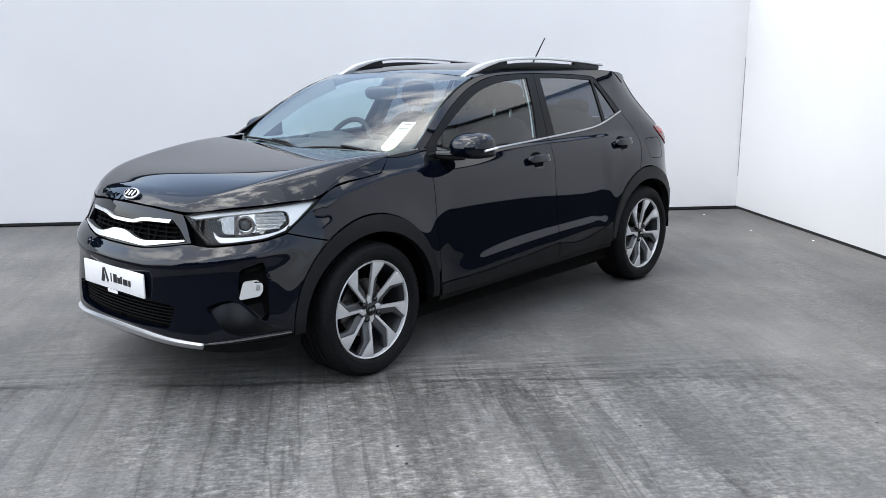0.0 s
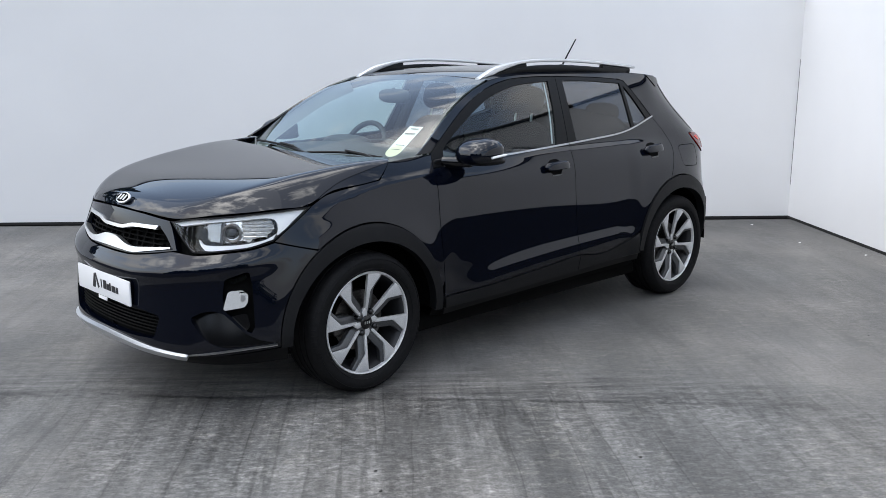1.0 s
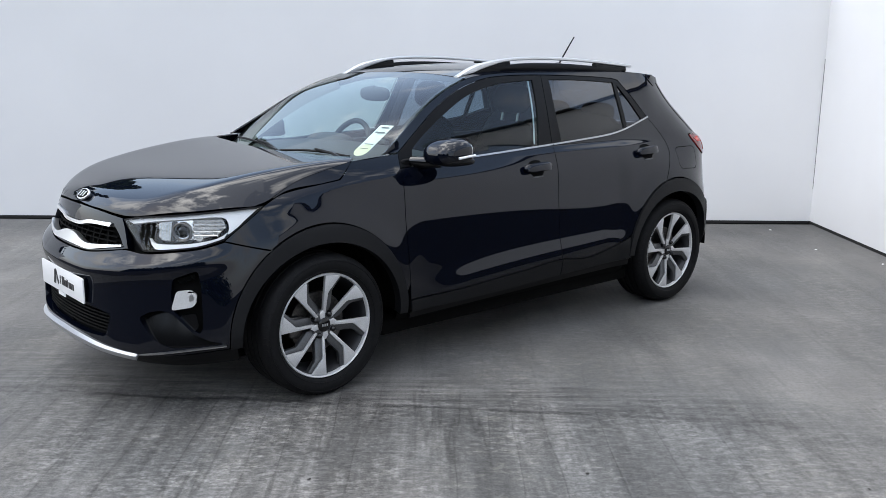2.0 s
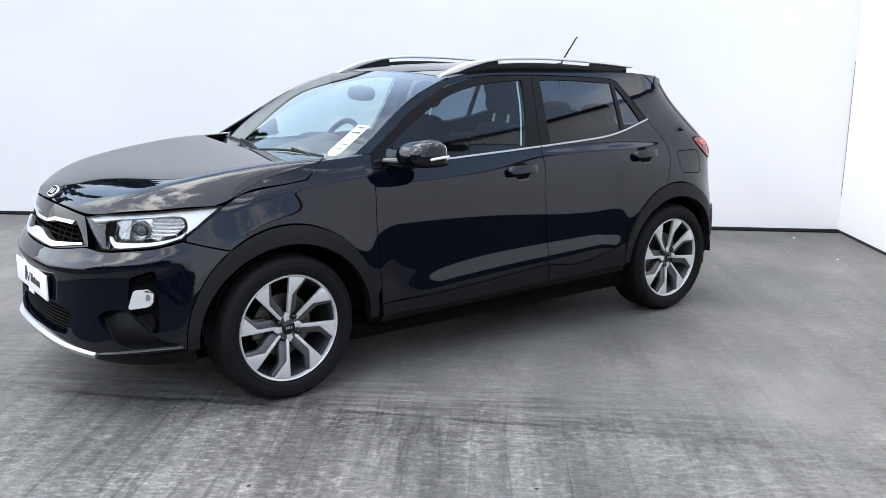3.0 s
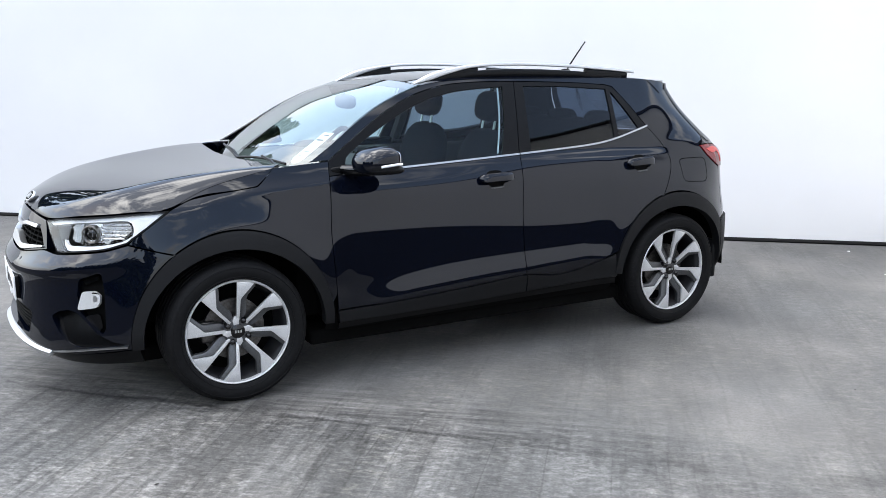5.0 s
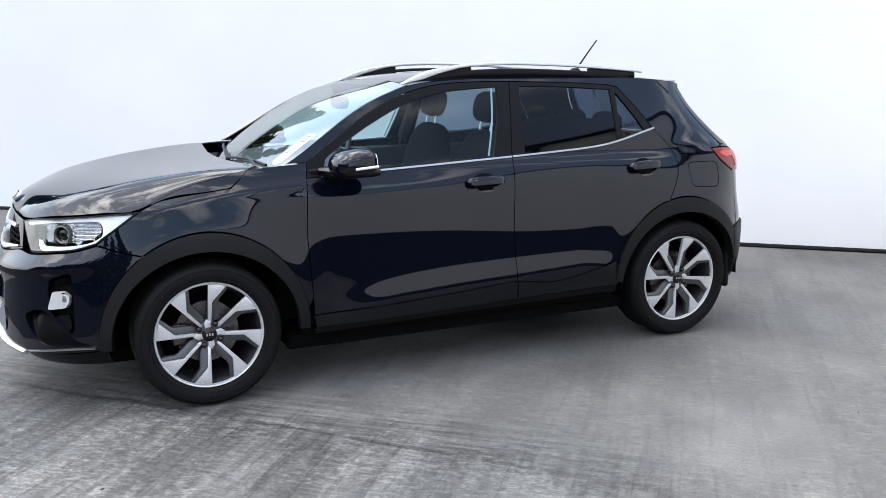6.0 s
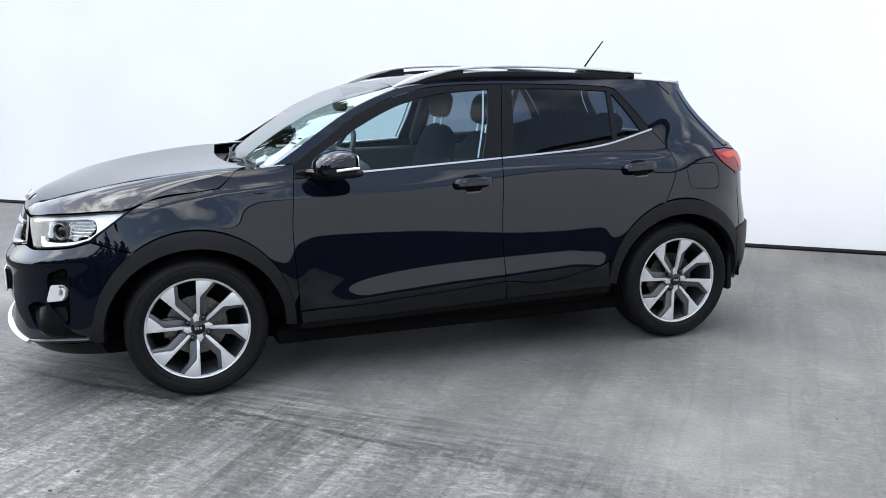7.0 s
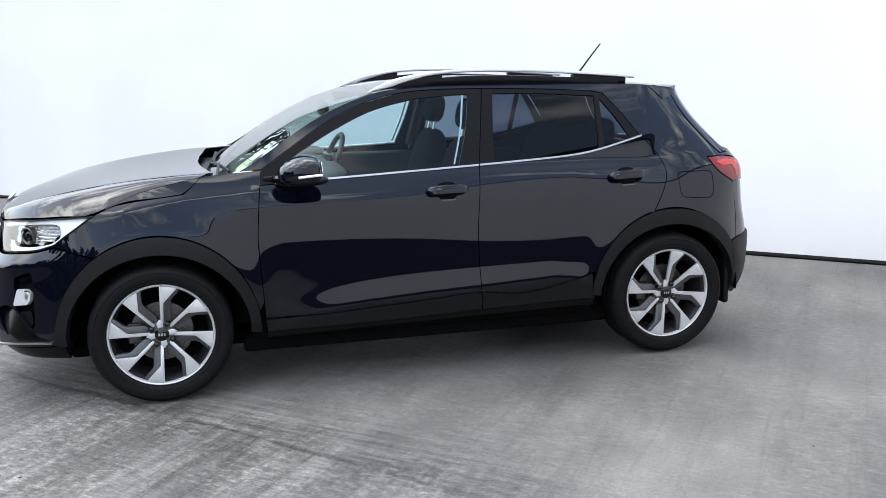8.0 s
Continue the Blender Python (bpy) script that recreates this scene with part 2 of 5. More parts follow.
def panel(name, parents, mat, data, label=""):
    """One mesh for a single parent; for two parents also its mirror image on the car's right side."""
    verts, faces, norms = data
    made = []
    for side, parent in zip((1, -1), parents if isinstance(parents, (list, tuple)) else [parents]):
        if parent is None:
            continue
        m = np.array([1, side, 1])
        me = bpy.data.meshes.new(name)
        me.from_pydata([tuple(v) for v in verts * m], [], [fc[::side] for fc in faces])
        me.materials.append(mat)
        me.shade_smooth()
        me.normals_split_custom_set_from_vertices([tuple(v) for v in norms * m])
        ob = new(name, me)
        ob.parent = parent
        made.append(tagged(ob, label))
    return made


def wrap(lift=0.0):
    return lambda v: body(v[:, 0], v[:, 1], lift)


def tube(points, r, n=8, taper=None):
    """A round bar along the points."""
    bm = bmesh.new()
    pts = [Vector(p) for p in points]
    rows = []
    for i, p in enumerate(pts):
        d = (pts[min(i + 1, len(pts) - 1)] - pts[max(i - 1, 0)]).normalized()
        a = d.orthogonal().normalized() if abs(d.z) > 0.9 else d.cross(Vector((0, 0, 1))).normalized()
        b = d.cross(a)
        k = r if taper is None else r + (taper - r) * i / (len(pts) - 1)
        rows.append([bm.verts.new(p + (a * math.cos(t) + b * math.sin(t)) * k) for t in (2 * math.pi * j / n for j in range(n))])
    for u, v in zip(rows, rows[1:]):
        for j in range(n):
            bm.faces.new((u[j], u[(j + 1) % n], v[(j + 1) % n], v[j]))
    bm.faces.new(rows[0][::-1])
    bm.faces.new(rows[-1])
    bmesh.ops.recalc_face_normals(bm, faces=bm.faces[:])
    return bm


def slab(outline, m, depth, bevel=0.0):
    """A flat plate: an outline in the xy plane of the pose m, depth thick towards minus z."""
    bm = bmesh.new()
    top = [bm.verts.new((x, y, 0)) for x, y in outline]
    f = bm.faces.new(top)
    r = bmesh.ops.extrude_face_region(bm, geom=[f])
    bmesh.ops.translate(bm, vec=(0, 0, depth), verts=[v for v in r["geom"] if isinstance(v, bmesh.types.BMVert)])
    bmesh.ops.translate(bm, vec=(0, 0, -depth), verts=bm.verts[:])
    bmesh.ops.recalc_face_normals(bm, faces=bm.faces[:])
    if bevel:
        bmesh.ops.bevel(bm, geom=[e for e in bm.edges if e.calc_face_angle(0) > 0.6], offset=bevel, segments=2, affect="EDGES", profile=0.5)
    bmesh.ops.transform(bm, matrix=m, verts=bm.verts[:])
    return bm


def block(lo, hi, bevel=0.0, m=None):
    bm = bmesh.new()
    bmesh.ops.create_cube(bm, size=1)
    for v in bm.verts:
        v.co = [lo[i] + (v.co[i] + 0.5) * (hi[i] - lo[i]) for i in range(3)]
    if bevel:
        bmesh.ops.bevel(bm, geom=bm.edges[:], offset=bevel, segments=3, affect="EDGES", profile=0.5)
    if m:
        bmesh.ops.transform(bm, matrix=m, verts=bm.verts[:])
    return bm


def lathe(profile, n=48, axis=None):
    """Turns (radius, height) pairs round the y axis; height runs along y."""
    bm = bmesh.new()
    rows = [[bm.verts.new((r * math.cos(t), y, r * math.sin(t))) for t in (2 * math.pi * j / n for j in range(n))] for r, y in profile]
    for u, v in zip(rows, rows[1:]):
        for j in range(n):
            bm.faces.new((u[j], u[(j + 1) % n], v[(j + 1) % n], v[j]))
    bmesh.ops.recalc_face_normals(bm, faces=bm.faces[:])
    return bm


def blob(c, r, power=2.6, n=20, m=None):
    """A rounded box-like solid of half sizes r."""
    bm = bmesh.new()
    bmesh.ops.create_uvsphere(bm, u_segments=2 * n, v_segments=n, radius=1)
    for v in bm.verts:
        k = sum(abs(a) ** power for a in v.co) ** (-1 / power)
        v.co = Vector([a * k * b for a, b in zip(v.co, r)])
        v.co += Vector(c)
    if m:
        bmesh.ops.transform(bm, matrix=m, verts=bm.verts[:])
    return bm


def empty(name, parent=None):
    ob = new(name)
    ob.parent = parent
    return ob


# ---- the car's outer surface: a plan line wrapped round the body, set in or out by upright sections ----
def spline_maker(xs):
    """A natural cubic spline over the knots xs: returns a function of (values at the knots, places)."""
    xs = np.asarray(xs, float)
    n, h = len(xs), np.diff(xs)
    a, b = np.eye(n), np.zeros((n, n))
    for i in range(1, n - 1):
        a[i, i - 1], a[i, i], a[i, i + 1] = h[i - 1], 2 * (h[i - 1] + h[i]), h[i]
        b[i, i - 1], b[i, i], b[i, i + 1] = 6 / h[i - 1], -6 / h[i - 1] - 6 / h[i], 6 / h[i]
    curve = np.linalg.solve(a, b)

    def value(ys, q):
        ys, q = np.asarray(ys, float), np.asarray(q, float)
        m = curve @ ys
        i = np.clip(np.searchsorted(xs, q) - 1, 0, n - 2)
        q = np.clip(q, xs[0] - 0.05, xs[-1] + 0.05)
        k = np.arange(len(q)) if ys.ndim > 1 else None
        at = (lambda v, j: v[j, k]) if ys.ndim > 1 else (lambda v, j: v[j])
        d, e, w = q - xs[i], xs[i + 1] - q, h[i]
        return ((at(m, i) * e ** 3 + at(m, i + 1) * d ** 3) / (6 * w)
                + (at(ys, i) / w - at(m, i) * w / 6) * e + (at(ys, i + 1) / w - at(m, i + 1) * w / 6) * d)
    return value


def spline(*points):
    xs, ys = zip(*points)
    f = spline_maker(xs)
    return lambda q: f(ys, np.atleast_1d(q))


# the plan line at the height of the wheel arches, from the middle of the nose to the middle of the tail
PLAN = [(-2.13, 0), (-2.124, 0.16), (-2.098, 0.33), (-2.035, 0.505), (-1.935, 0.645), (-1.79, 0.752), (-1.6, 0.815), (-1.35, 0.836),
        (-0.9, 0.834), (0.0, 0.834), (0.8, 0.834), (1.3, 0.838), (1.56, 0.815), (1.72, 0.755), (1.85, 0.645), (1.93, 0.48), (1.975, 0.25), (1.985, 0)]
full = np.array([(x, -y) for x, y in PLAN[3:0:-1]] + PLAN + [(x, -y) for x, y in PLAN[-2:-5:-1]])
reach = np.concatenate(([0], np.cumsum(np.hypot(*np.diff(full, axis=0).T))))
reach -= reach[3]
LENGTH = reach[-4]
along = spline_maker(reach)


def plan(s):
    return along(full[:, 0], s), along(full[:, 1], s)


fine_s = np.linspace(0, LENGTH, 2000)
fine_x, fine_y = plan(fine_s)


def s_at(x, y):
    return fine_s[np.argmin((fine_x - x) ** 2 + (fine_y - abs(y)) ** 2)]


# sections: how far the surface stands out of the plan line, in centimetres, at these heights
LEVELS = spline_maker([0.18, 0.26, 0.34, 0.42, 0.50, 0.58, 0.66, 0.74, 0.82, 0.90, 0.98, 1.06, 1.14, 1.26, 1.40])
nose = (-10, -1.0, 1.3, 0.9, 0.3, -0.6, -2.9, -5.6, -8.0, -13.2, -22, -32, -42, -55, -70)
nose_corner = (-10, -0.6, 1.4, 1.0, 0.3, -0.6, -3.2, -6.2, -8.8, -13.0, -21.0, -31, -43, -55, -70)
bumper_corner = (-8, -0.6, 1.4, 1.0, 0.3, -0.6, -2.6, -5.4, -8.0, -11.8, -19.5, -28.5, -38, -48, -60)
wing_front = (-6, -1.4, 0.2, 0.3, 0.0, -0.5, -1.2, -2.3, -4.3, -7.8, -16.0, -24, -31, -38, -46)
front_arch = (-4, -2, -1, -0.3, -0.1, 0, -0.4, -1.3, -3.0, -5.9, -10.5, -14.5, -17.5, -22.5, -28.5)
front_door = (-4, -1.6, -0.6, -0.15, 0, -0.04, -0.32, -1.0, -2.2, -4.1, -8.0, -11.6, -14.8, -19.8, -26)
rear_door = (-4, -1.6, -0.6, -0.15, 0, -0.04, -0.32, -1.0, -2.1, -3.8, -7.1, -11.2, -14.7, -19.6, -25.8)
door_tail = (-4, -1.6, -0.6, -0.15, 0, -0.04, -0.30, -0.95, -2.0, -3.7, -7.1, -11.4, -14.9, -20.2, -26.5)
rear_arch = (-6, -2.5, -1, -0.3, -0.1, 0, -0.2, -0.5, -1.3, -3.4, -7.4, -11.8, -15.8, -21.5, -28.5)
tail_corner = (-10, -4, -0.5, 0.8, 1.2, 1.2, 0.6, -0.6, -1.4, -2.2, -3.8, -10, -17.5, -29.5, -42)
tail = (-12, -5, -0.5, 1.0, 1.4, 1.2, -0.5, -2.5, -3.8, -5, -7.4, -13, -23, -36, -51)
tail_middle = (-12, -5, -0.5, 1.0, 1.4, 1.2, -0.5, -2.5, -3.8, -5, -7.4, -13, -22, -33, -46)
SECTIONS = [(s_at(-2.13, 0.0), nose),
            (s_at(-2.08, 0.38), nose_corner),
            (s_at(-1.90, 0.67), bumper_corner),
            (s_at(-1.60, 0.815), wing_front),
            (s_at(-1.25, 0.838), front_arch),
            (s_at(-0.75, 0.83), front_door),
            (s_at(0.25, 0.83), rear_door),
            (s_at(0.90, 0.83), door_tail),
            (s_at(1.35, 0.84), rear_arch),
            (s_at(1.76, 0.73), tail_corner),
            (s_at(1.95, 0.42), tail),
            (s_at(1.985, 0.0), tail_middle)]
SECTIONS = [(-SECTIONS[1][0], SECTIONS[1][1])] + SECTIONS + [(2 * LENGTH - SECTIONS[-2][0], SECTIONS[-2][1])]
stations = spline_maker([s for s, _ in SECTIONS])


def body(s, z, lift=0.0):
    """Points of the left side of the body (y < 0), lift metres outside its skin."""
    s, z = np.atleast_1d(np.asarray(s, float)), np.atleast_1d(np.asarray(z, float))
    side = np.where((s < 0) | (s > LENGTH), 1.0, -1.0)
    s = np.abs(s)
    s = np.where(s > LENGTH, 2 * LENGTH - s, s)
    out = stations(np.array([LEVELS(v, z) for _, v in SECTIONS]), s) * 0.01 + lift
    # the crease low on the doors and the flare round each wheel arch
    d = z - (0.438 + 0.11 * (1 - np.exp(-np.maximum(s - 1.93, 0) / 0.35)) - 0.02 * np.maximum(s - 3.30, 0) / 0.15)
    fade = np.clip((s - 1.84) / 0.14, 0, 1) * np.clip((3.56 - s) / 0.14, 0, 1)
    fade = fade * fade * (3 - 2 * fade)
    out = out - fade * 0.052 * d * np.exp(-(d / np.where(d > 0, 0.30, 0.13)) ** 2)
    # below the crease the door leans out like a shelf, then turns under at its foot
    e = 0.011 * np.logaddexp(0, -(d + 0.004) / 0.011)
    turn = 0.006 * np.logaddexp(0, (e - np.interp(s, [1.9, 2.4, 2.9, 3.4], [0.085, 0.105, 0.10, 0.075])) / 0.006)
    rise = np.clip((s - 1.88) / 0.34, 0, 1)
    out = out + 0.185 * fade * rise * rise * (3 - 2 * rise) * np.maximum(e - 1.8 * turn, 0)
    for s0 in (1.383, 3.965):
        r = np.maximum(np.hypot((s - s0) * 1.02, z - 0.322) - 0.445, 0)
        out = out + 0.015 * np.exp(-(r / 0.088) ** 2) * np.clip((z - 0.2) / 0.15, 0, 1)
    # the sharp shoulder along the front wing and the one above the tail lamp
    d = np.abs(z - np.interp(s, [1.2, 1.33, 1.53, 1.70, 1.86], [0.888, 0.919, 0.938, 0.950, 0.964]))
    out = out + 0.013 * np.exp(-np.sqrt(d * d + 1.2e-4) / 0.035) * np.clip((s - 1.13) / 0.12, 0, 1) * np.clip((2.02 - s) / 0.2, 0, 1)
    out = out + 0.008 * np.exp(-np.sqrt((z - 1.062) ** 2 + 4e-4) / 0.035) * np.clip((s - 3.88) / 0.2, 0, 1) * np.clip((4.40 - s) / 0.1, 0, 1)
    x, y = plan(s)
    xa, ya = plan(s - 0.004)
    xb, yb = plan(s + 0.004)
    tx, ty = xb - xa, yb - ya
    n = np.hypot(tx, ty)
    x, y = x - out * ty / n, y + out * tx / n
    # the side windows lie on one even, slightly bowed sheet
    rise, run = np.clip((z - 0.995) / 0.06, 0, 1), np.clip((s - 1.86) / 0.24, 0, 1) * np.clip((4.02 - s) / 0.22, 0, 1)
    rise, run = rise * rise * (3 - 2 * rise), run * run * (3 - 2 * run)
    sheet = 0.704 - 0.006 * (x - 0.35) ** 2 - 0.40 * (z - 1.1) - 0.13 * (z - 1.1) ** 2 + lift
    return np.stack([x, side * (y + (sheet - y) * rise * run), z], axis=1)


def on_body(x, y, z):
    """The (s, z) of the place on the body nearest to (x, y) at the height z."""
    s = np.linspace(-0.2, LENGTH, 700)
    p = body(s, np.full(700, z))
    k = np.argmin((p[:, 0] - x) ** 2 + (p[:, 1] + abs(y)) ** 2)
    s = np.linspace(s[max(k - 1, 0)], s[min(k + 1, 699)], 40)
    p = body(s, np.full(40, z))
    return s[np.argmin((p[:, 0] - x) ** 2 + (p[:, 1] + abs(y)) ** 2)], z
# ---- end of the surface ----

# ---- the car ----
car = tagged(empty("car"), "glossy black small crossover car parked on the concrete floor", "car")
car.location, car.scale = (0, 0.02, 0), (1, 1.0235, 1)
AXLE_F, AXLE_R, HUB = -1.29, 1.29, 0.322
S_F, S_R = on_body(AXLE_F, 0.84, 0.6)[0], on_body(AXLE_R, 0.84, 0.6)[0]


def arch(s0, rx, rz, a0, a1, n=40):
    """Points of a wheel arch, from angle a0 to a1 (degrees, 0 towards the tail, 90 up)."""
    return [(s0 + rx * math.cos(radians(a)), HUB + rz * math.sin(radians(a))) for a in np.linspace(a0, a1, n)]


# the lines that part the panels, as (distance along the plan line, height)
FRONT_CUT = [(1.872, 1.055), (1.856, 0.954), (1.838, 0.775), (1.838, 0.669), (1.850, 0.447), (1.862, 0.311)]
MID_CUT = [(3.004, 1.402), (2.939, 1.033), (2.907, 0.732), (2.911, 0.467), (2.922, 0.322)]
REAR_CUT = [(3.668, 1.371), (3.755, 1.273), (3.845, 1.157), (3.925, 1.065), (3.958, 0.985), (3.950, 0.935), (3.906, 0.855), (3.850, 0.768)]
GASKET = [(1.872, 1.055), (1.992, 1.133), (2.173, 1.249), (2.358, 1.337), (2.543, 1.387), (2.73, 1.405), (3.004, 1.408), (3.372, 1.399), (3.60, 1.386), (3.668, 1.371)]
belt = spline((1.86, 0.986), (2.19, 0.999), (2.48, 1.012), (2.94, 1.034), (3.29, 1.053), (3.49, 1.070), (3.62, 1.093), (3.74, 1.122), (3.86, 1.152))
sill = spline((1.85, 0.366), (2.16, 0.373), (2.39, 0.387), (2.75, 0.411), (2.92, 0.419), (3.09, 0.397), (3.27, 0.413), (3.435, 0.452), (3.51, 0.474))
hem = spline((1.85, 0.303), (2.33, 0.307), (2.92, 0.323), (3.45, 0.337), (3.6, 0.341))


def level(f, a, b, n=24, up=0.0):
    return [(s, float(f(s)[0]) + up) for s in np.linspace(a, b, n)]


# --- front wings ---
wings = [empty("front_wing", car) for _ in range(2)]
bonnet_edge = spline((-0.3, 0.842), (0, 0.846), (0.2, 0.842), (0.409, 0.826), (0.627, 0.850), (0.843, 0.868), (1.0, 0.879), (1.122, 0.888), (1.21, 0.921), (1.40, 0.947), (1.51, 0.960))
LAMP_TIP = (1.122, 0.884)
wing_line = ring([LAMP_TIP, (1.16, 0.902), (1.21, 0.921), (1.30, 0.936), (1.40, 0.947), (1.515, 0.960)], [(1.515, 0.960), (1.548, 0.985), (1.60, 1.035)],
                 [(1.60, 1.035), (1.74, 1.046), (1.872, 1.052)], FRONT_CUT[:5], arch(S_F, 0.452, 0.466, 10, 126), [(1.128, 0.700), (1.02, 0.725), (0.93, 0.748)],
                 [(0.93, 0.748), (0.966, 0.777), (1.045, 0.832), LAMP_TIP])
panel("panel", wings, PAINT, skin(wing_line, wrap(), 0.011))

# --- doors ---
front_doors = [empty("front_door", car) for _ in range(2)]
rear_doors = [empty("rear_door", car) for _ in range(2)]
front_skin = ring(level(belt, 1.861, 2.938), MID_CUT[1:4] + [(2.914, 0.421)], level(sill, 2.914, 1.853), FRONT_CUT[4:0:-1] + [(1.861, 0.986)])
rear_skin = ring(level(belt, 2.940, 3.850), REAR_CUT[2:], arch(S_R, 0.452, 0.468, 106, 160), level(sill, 3.51, 2.914), [(2.914, 0.421)] + MID_CUT[3:0:-1])
panel("panel", front_doors, PAINT, skin(front_skin, wrap(), 0.009))
panel("panel", rear_doors, PAINT, skin(rear_skin, wrap(), 0.009))
front_clad = ring(level(sill, 1.853, 2.916, up=-0.004), [(2.916, 0.415), (2.922, 0.323)], level(hem, 2.922, 1.862), [(1.862, 0.303), (1.853, 0.362)])
rear_clad = ring(level(sill, 2.918, 3.51, up=-0.004), [(3.51, 0.470), (3.515, 0.40), (3.53, 0.340)], level(hem, 3.53, 2.924), [(2.924, 0.323), (2.918, 0.415)])
panel("lower_cladding", front_doors, CLAD, skin(front_clad, wrap(0.007), 0.03, depth=0.02), "grained dark plastic strip")
panel("lower_cladding", rear_doors, CLAD, skin(rear_clad, wrap(0.007), 0.03, depth=0.02), "grained dark plastic strip")
front_pane = ring([(2.925, 1.381), (2.890, 1.21), (2.835, 1.030 + 0.012)], level(belt, 2.835, 1.955, up=0.010),
                  [(1.955, 1.003), (1.965, 1.06), (2.06, 1.128)], [(2.06, 1.128), (2.226, 1.221), (2.412, 1.306), (2.598, 1.353), (2.723, 1.369), (2.925, 1.381)])
rear_pane = ring([(3.060, 1.381), (3.30, 1.378), (3.612, 1.361)], [(3.612, 1.361), (3.606, 1.25), (3.597, 1.099)], level(belt, 3.597, 3.022, up=0.012), [(3.022, 1.05), (3.037, 1.2), (3.060, 1.381)])
corner_pane = ring([(3.643, 1.347), (3.72, 1.245), (3.785, 1.146)], level(belt, 3.785, 3.632, up=0.012), [(3.632, 1.107), (3.636, 1.2), (3.643, 1.347)])
front_frame = ring(GASKET[:7], MID_CUT[:2], level(belt, 2.938, 1.861), [(1.861, 0.986), (1.872, 1.055)])
rear_frame = ring(GASKET[6:], REAR_CUT[:3], level(belt, 3.85, 2.94), MID_CUT[1::-1])
panel("window_frame", front_doors, SATIN, skin(front_frame, wrap(-0.002), 0.03, [front_pane], 0.014), "satin black window surround")
panel("window_frame", rear_doors, SATIN, skin(rear_frame, wrap(-0.002), 0.03, [rear_pane, corner_pane], 0.014), "satin black window surround")
for doors, outline, mat, name in ((front_doors, front_pane, WINDOW, "window"), (rear_doors, rear_pane, PRIVACY, "window"), (rear_doors, corner_pane, PRIVACY, "quarter_window")):
    for pane in panel(name, doors, mat, skin(outline, wrap(-0.008), 0.04, depth=0.003, gap=-0.004), "green tinted glass pane" if mat is WINDOW else "dark privacy glass pane"):
        pane.visible_shadow = False
for doors, a, b in ((front_doors, 1.93, 2.936), (rear_doors, 2.942, 3.852)):
    strip = ring(level(belt, a, b, up=0.010), level(belt, b, a, up=0.0015))
    panel("belt_moulding", doors, MOULD, skin(strip, wrap(0.007), 0.03, depth=0.008, gap=0.0), "bright chrome window moulding")
# bright edge of the front window's rear guide
guide = ring([(2.897, 1.375), (2.864, 1.21), (2.812, 1.045)], [(2.820, 1.045), (2.872, 1.21), (2.906, 1.375)])
panel("window_guide", front_doors, SILVER, skin(guide, wrap(-0.013), 0.03, depth=0.004, gap=0.0))


def handle(doors, s0, z0, tilt):
    """A pull handle over a flat black patch painted as the cup's shade, with a key cover end."""
    n = 0.105
    turn = lambda p: [(s0 + x * math.cos(tilt) - z * math.sin(tilt), z0 + x * math.sin(tilt) + z * math.cos(tilt)) for x, z in p]
    cup = rounded(turn([(-0.042, -0.050), (0.042, -0.050), (0.060, 0.0), (0.040, 0.034), (-0.040, 0.034), (-0.060, 0.0)]), 0.45)
    panel("handle_cup_shade", doors, VOID, skin(cup, wrap(0.002), 0.015, depth=0.004, gap=0))
    # pale grey strip painted as the glint along the cup's lower rim
    lip = rounded(turn([(-0.036, -0.054), (0.036, -0.054), (0.040, -0.047), (-0.040, -0.047)]), 0.3)
    panel("cup_edge_glint", doors, ALLOY, skin(lip, wrap(0.004), 0.01, depth=0.004, gap=0))
    for side, door in zip((1, -1), doors):
        bm = bmesh.new()
        rows = []
        for k in np.linspace(-1, 1, 25):
            s, z = turn([(k * n, 0.004 - 0.004 * k * k)])[0]
            bow = 0.036 - 0.020 * abs(k) ** 3
            p = Vector(body(s, z, bow)[0])
            h = 0.019 * (1 - abs(k) ** 6) ** 0.5 + 0.003
            d = 0.010 * (1 - abs(k) ** 8) ** 0.5 + 0.003
            row = []
            for a in np.linspace(0, 2 * math.pi, 13)[:-1]:
                c, sn = math.cos(a), math.sin(a)
                up = h * math.copysign(abs(sn) ** 0.55, sn)
                row.append(bm.verts.new((p.x, side * (p.y - d * math.copysign(abs(c) ** 0.4, c) + 0.36 * up), p.z + up)))
            rows.append(row)
        for u, v in zip(rows, rows[1:]):
            for j in range(12):
                bm.faces.new((u[j], u[(j + 1) % 12], v[(j + 1) % 12], v[j]))
        bm.faces.new(rows[0])
        bm.faces.new(rows[-1])
        bmesh.ops.recalc_face_normals(bm, faces=bm.faces[:])
        part("door_handle", bm, PAINT, door, "glossy black pull handle")


handle(front_doors, 2.757, 0.932, 0.02)
handle(rear_doors, 3.725, 0.965, 0.04)

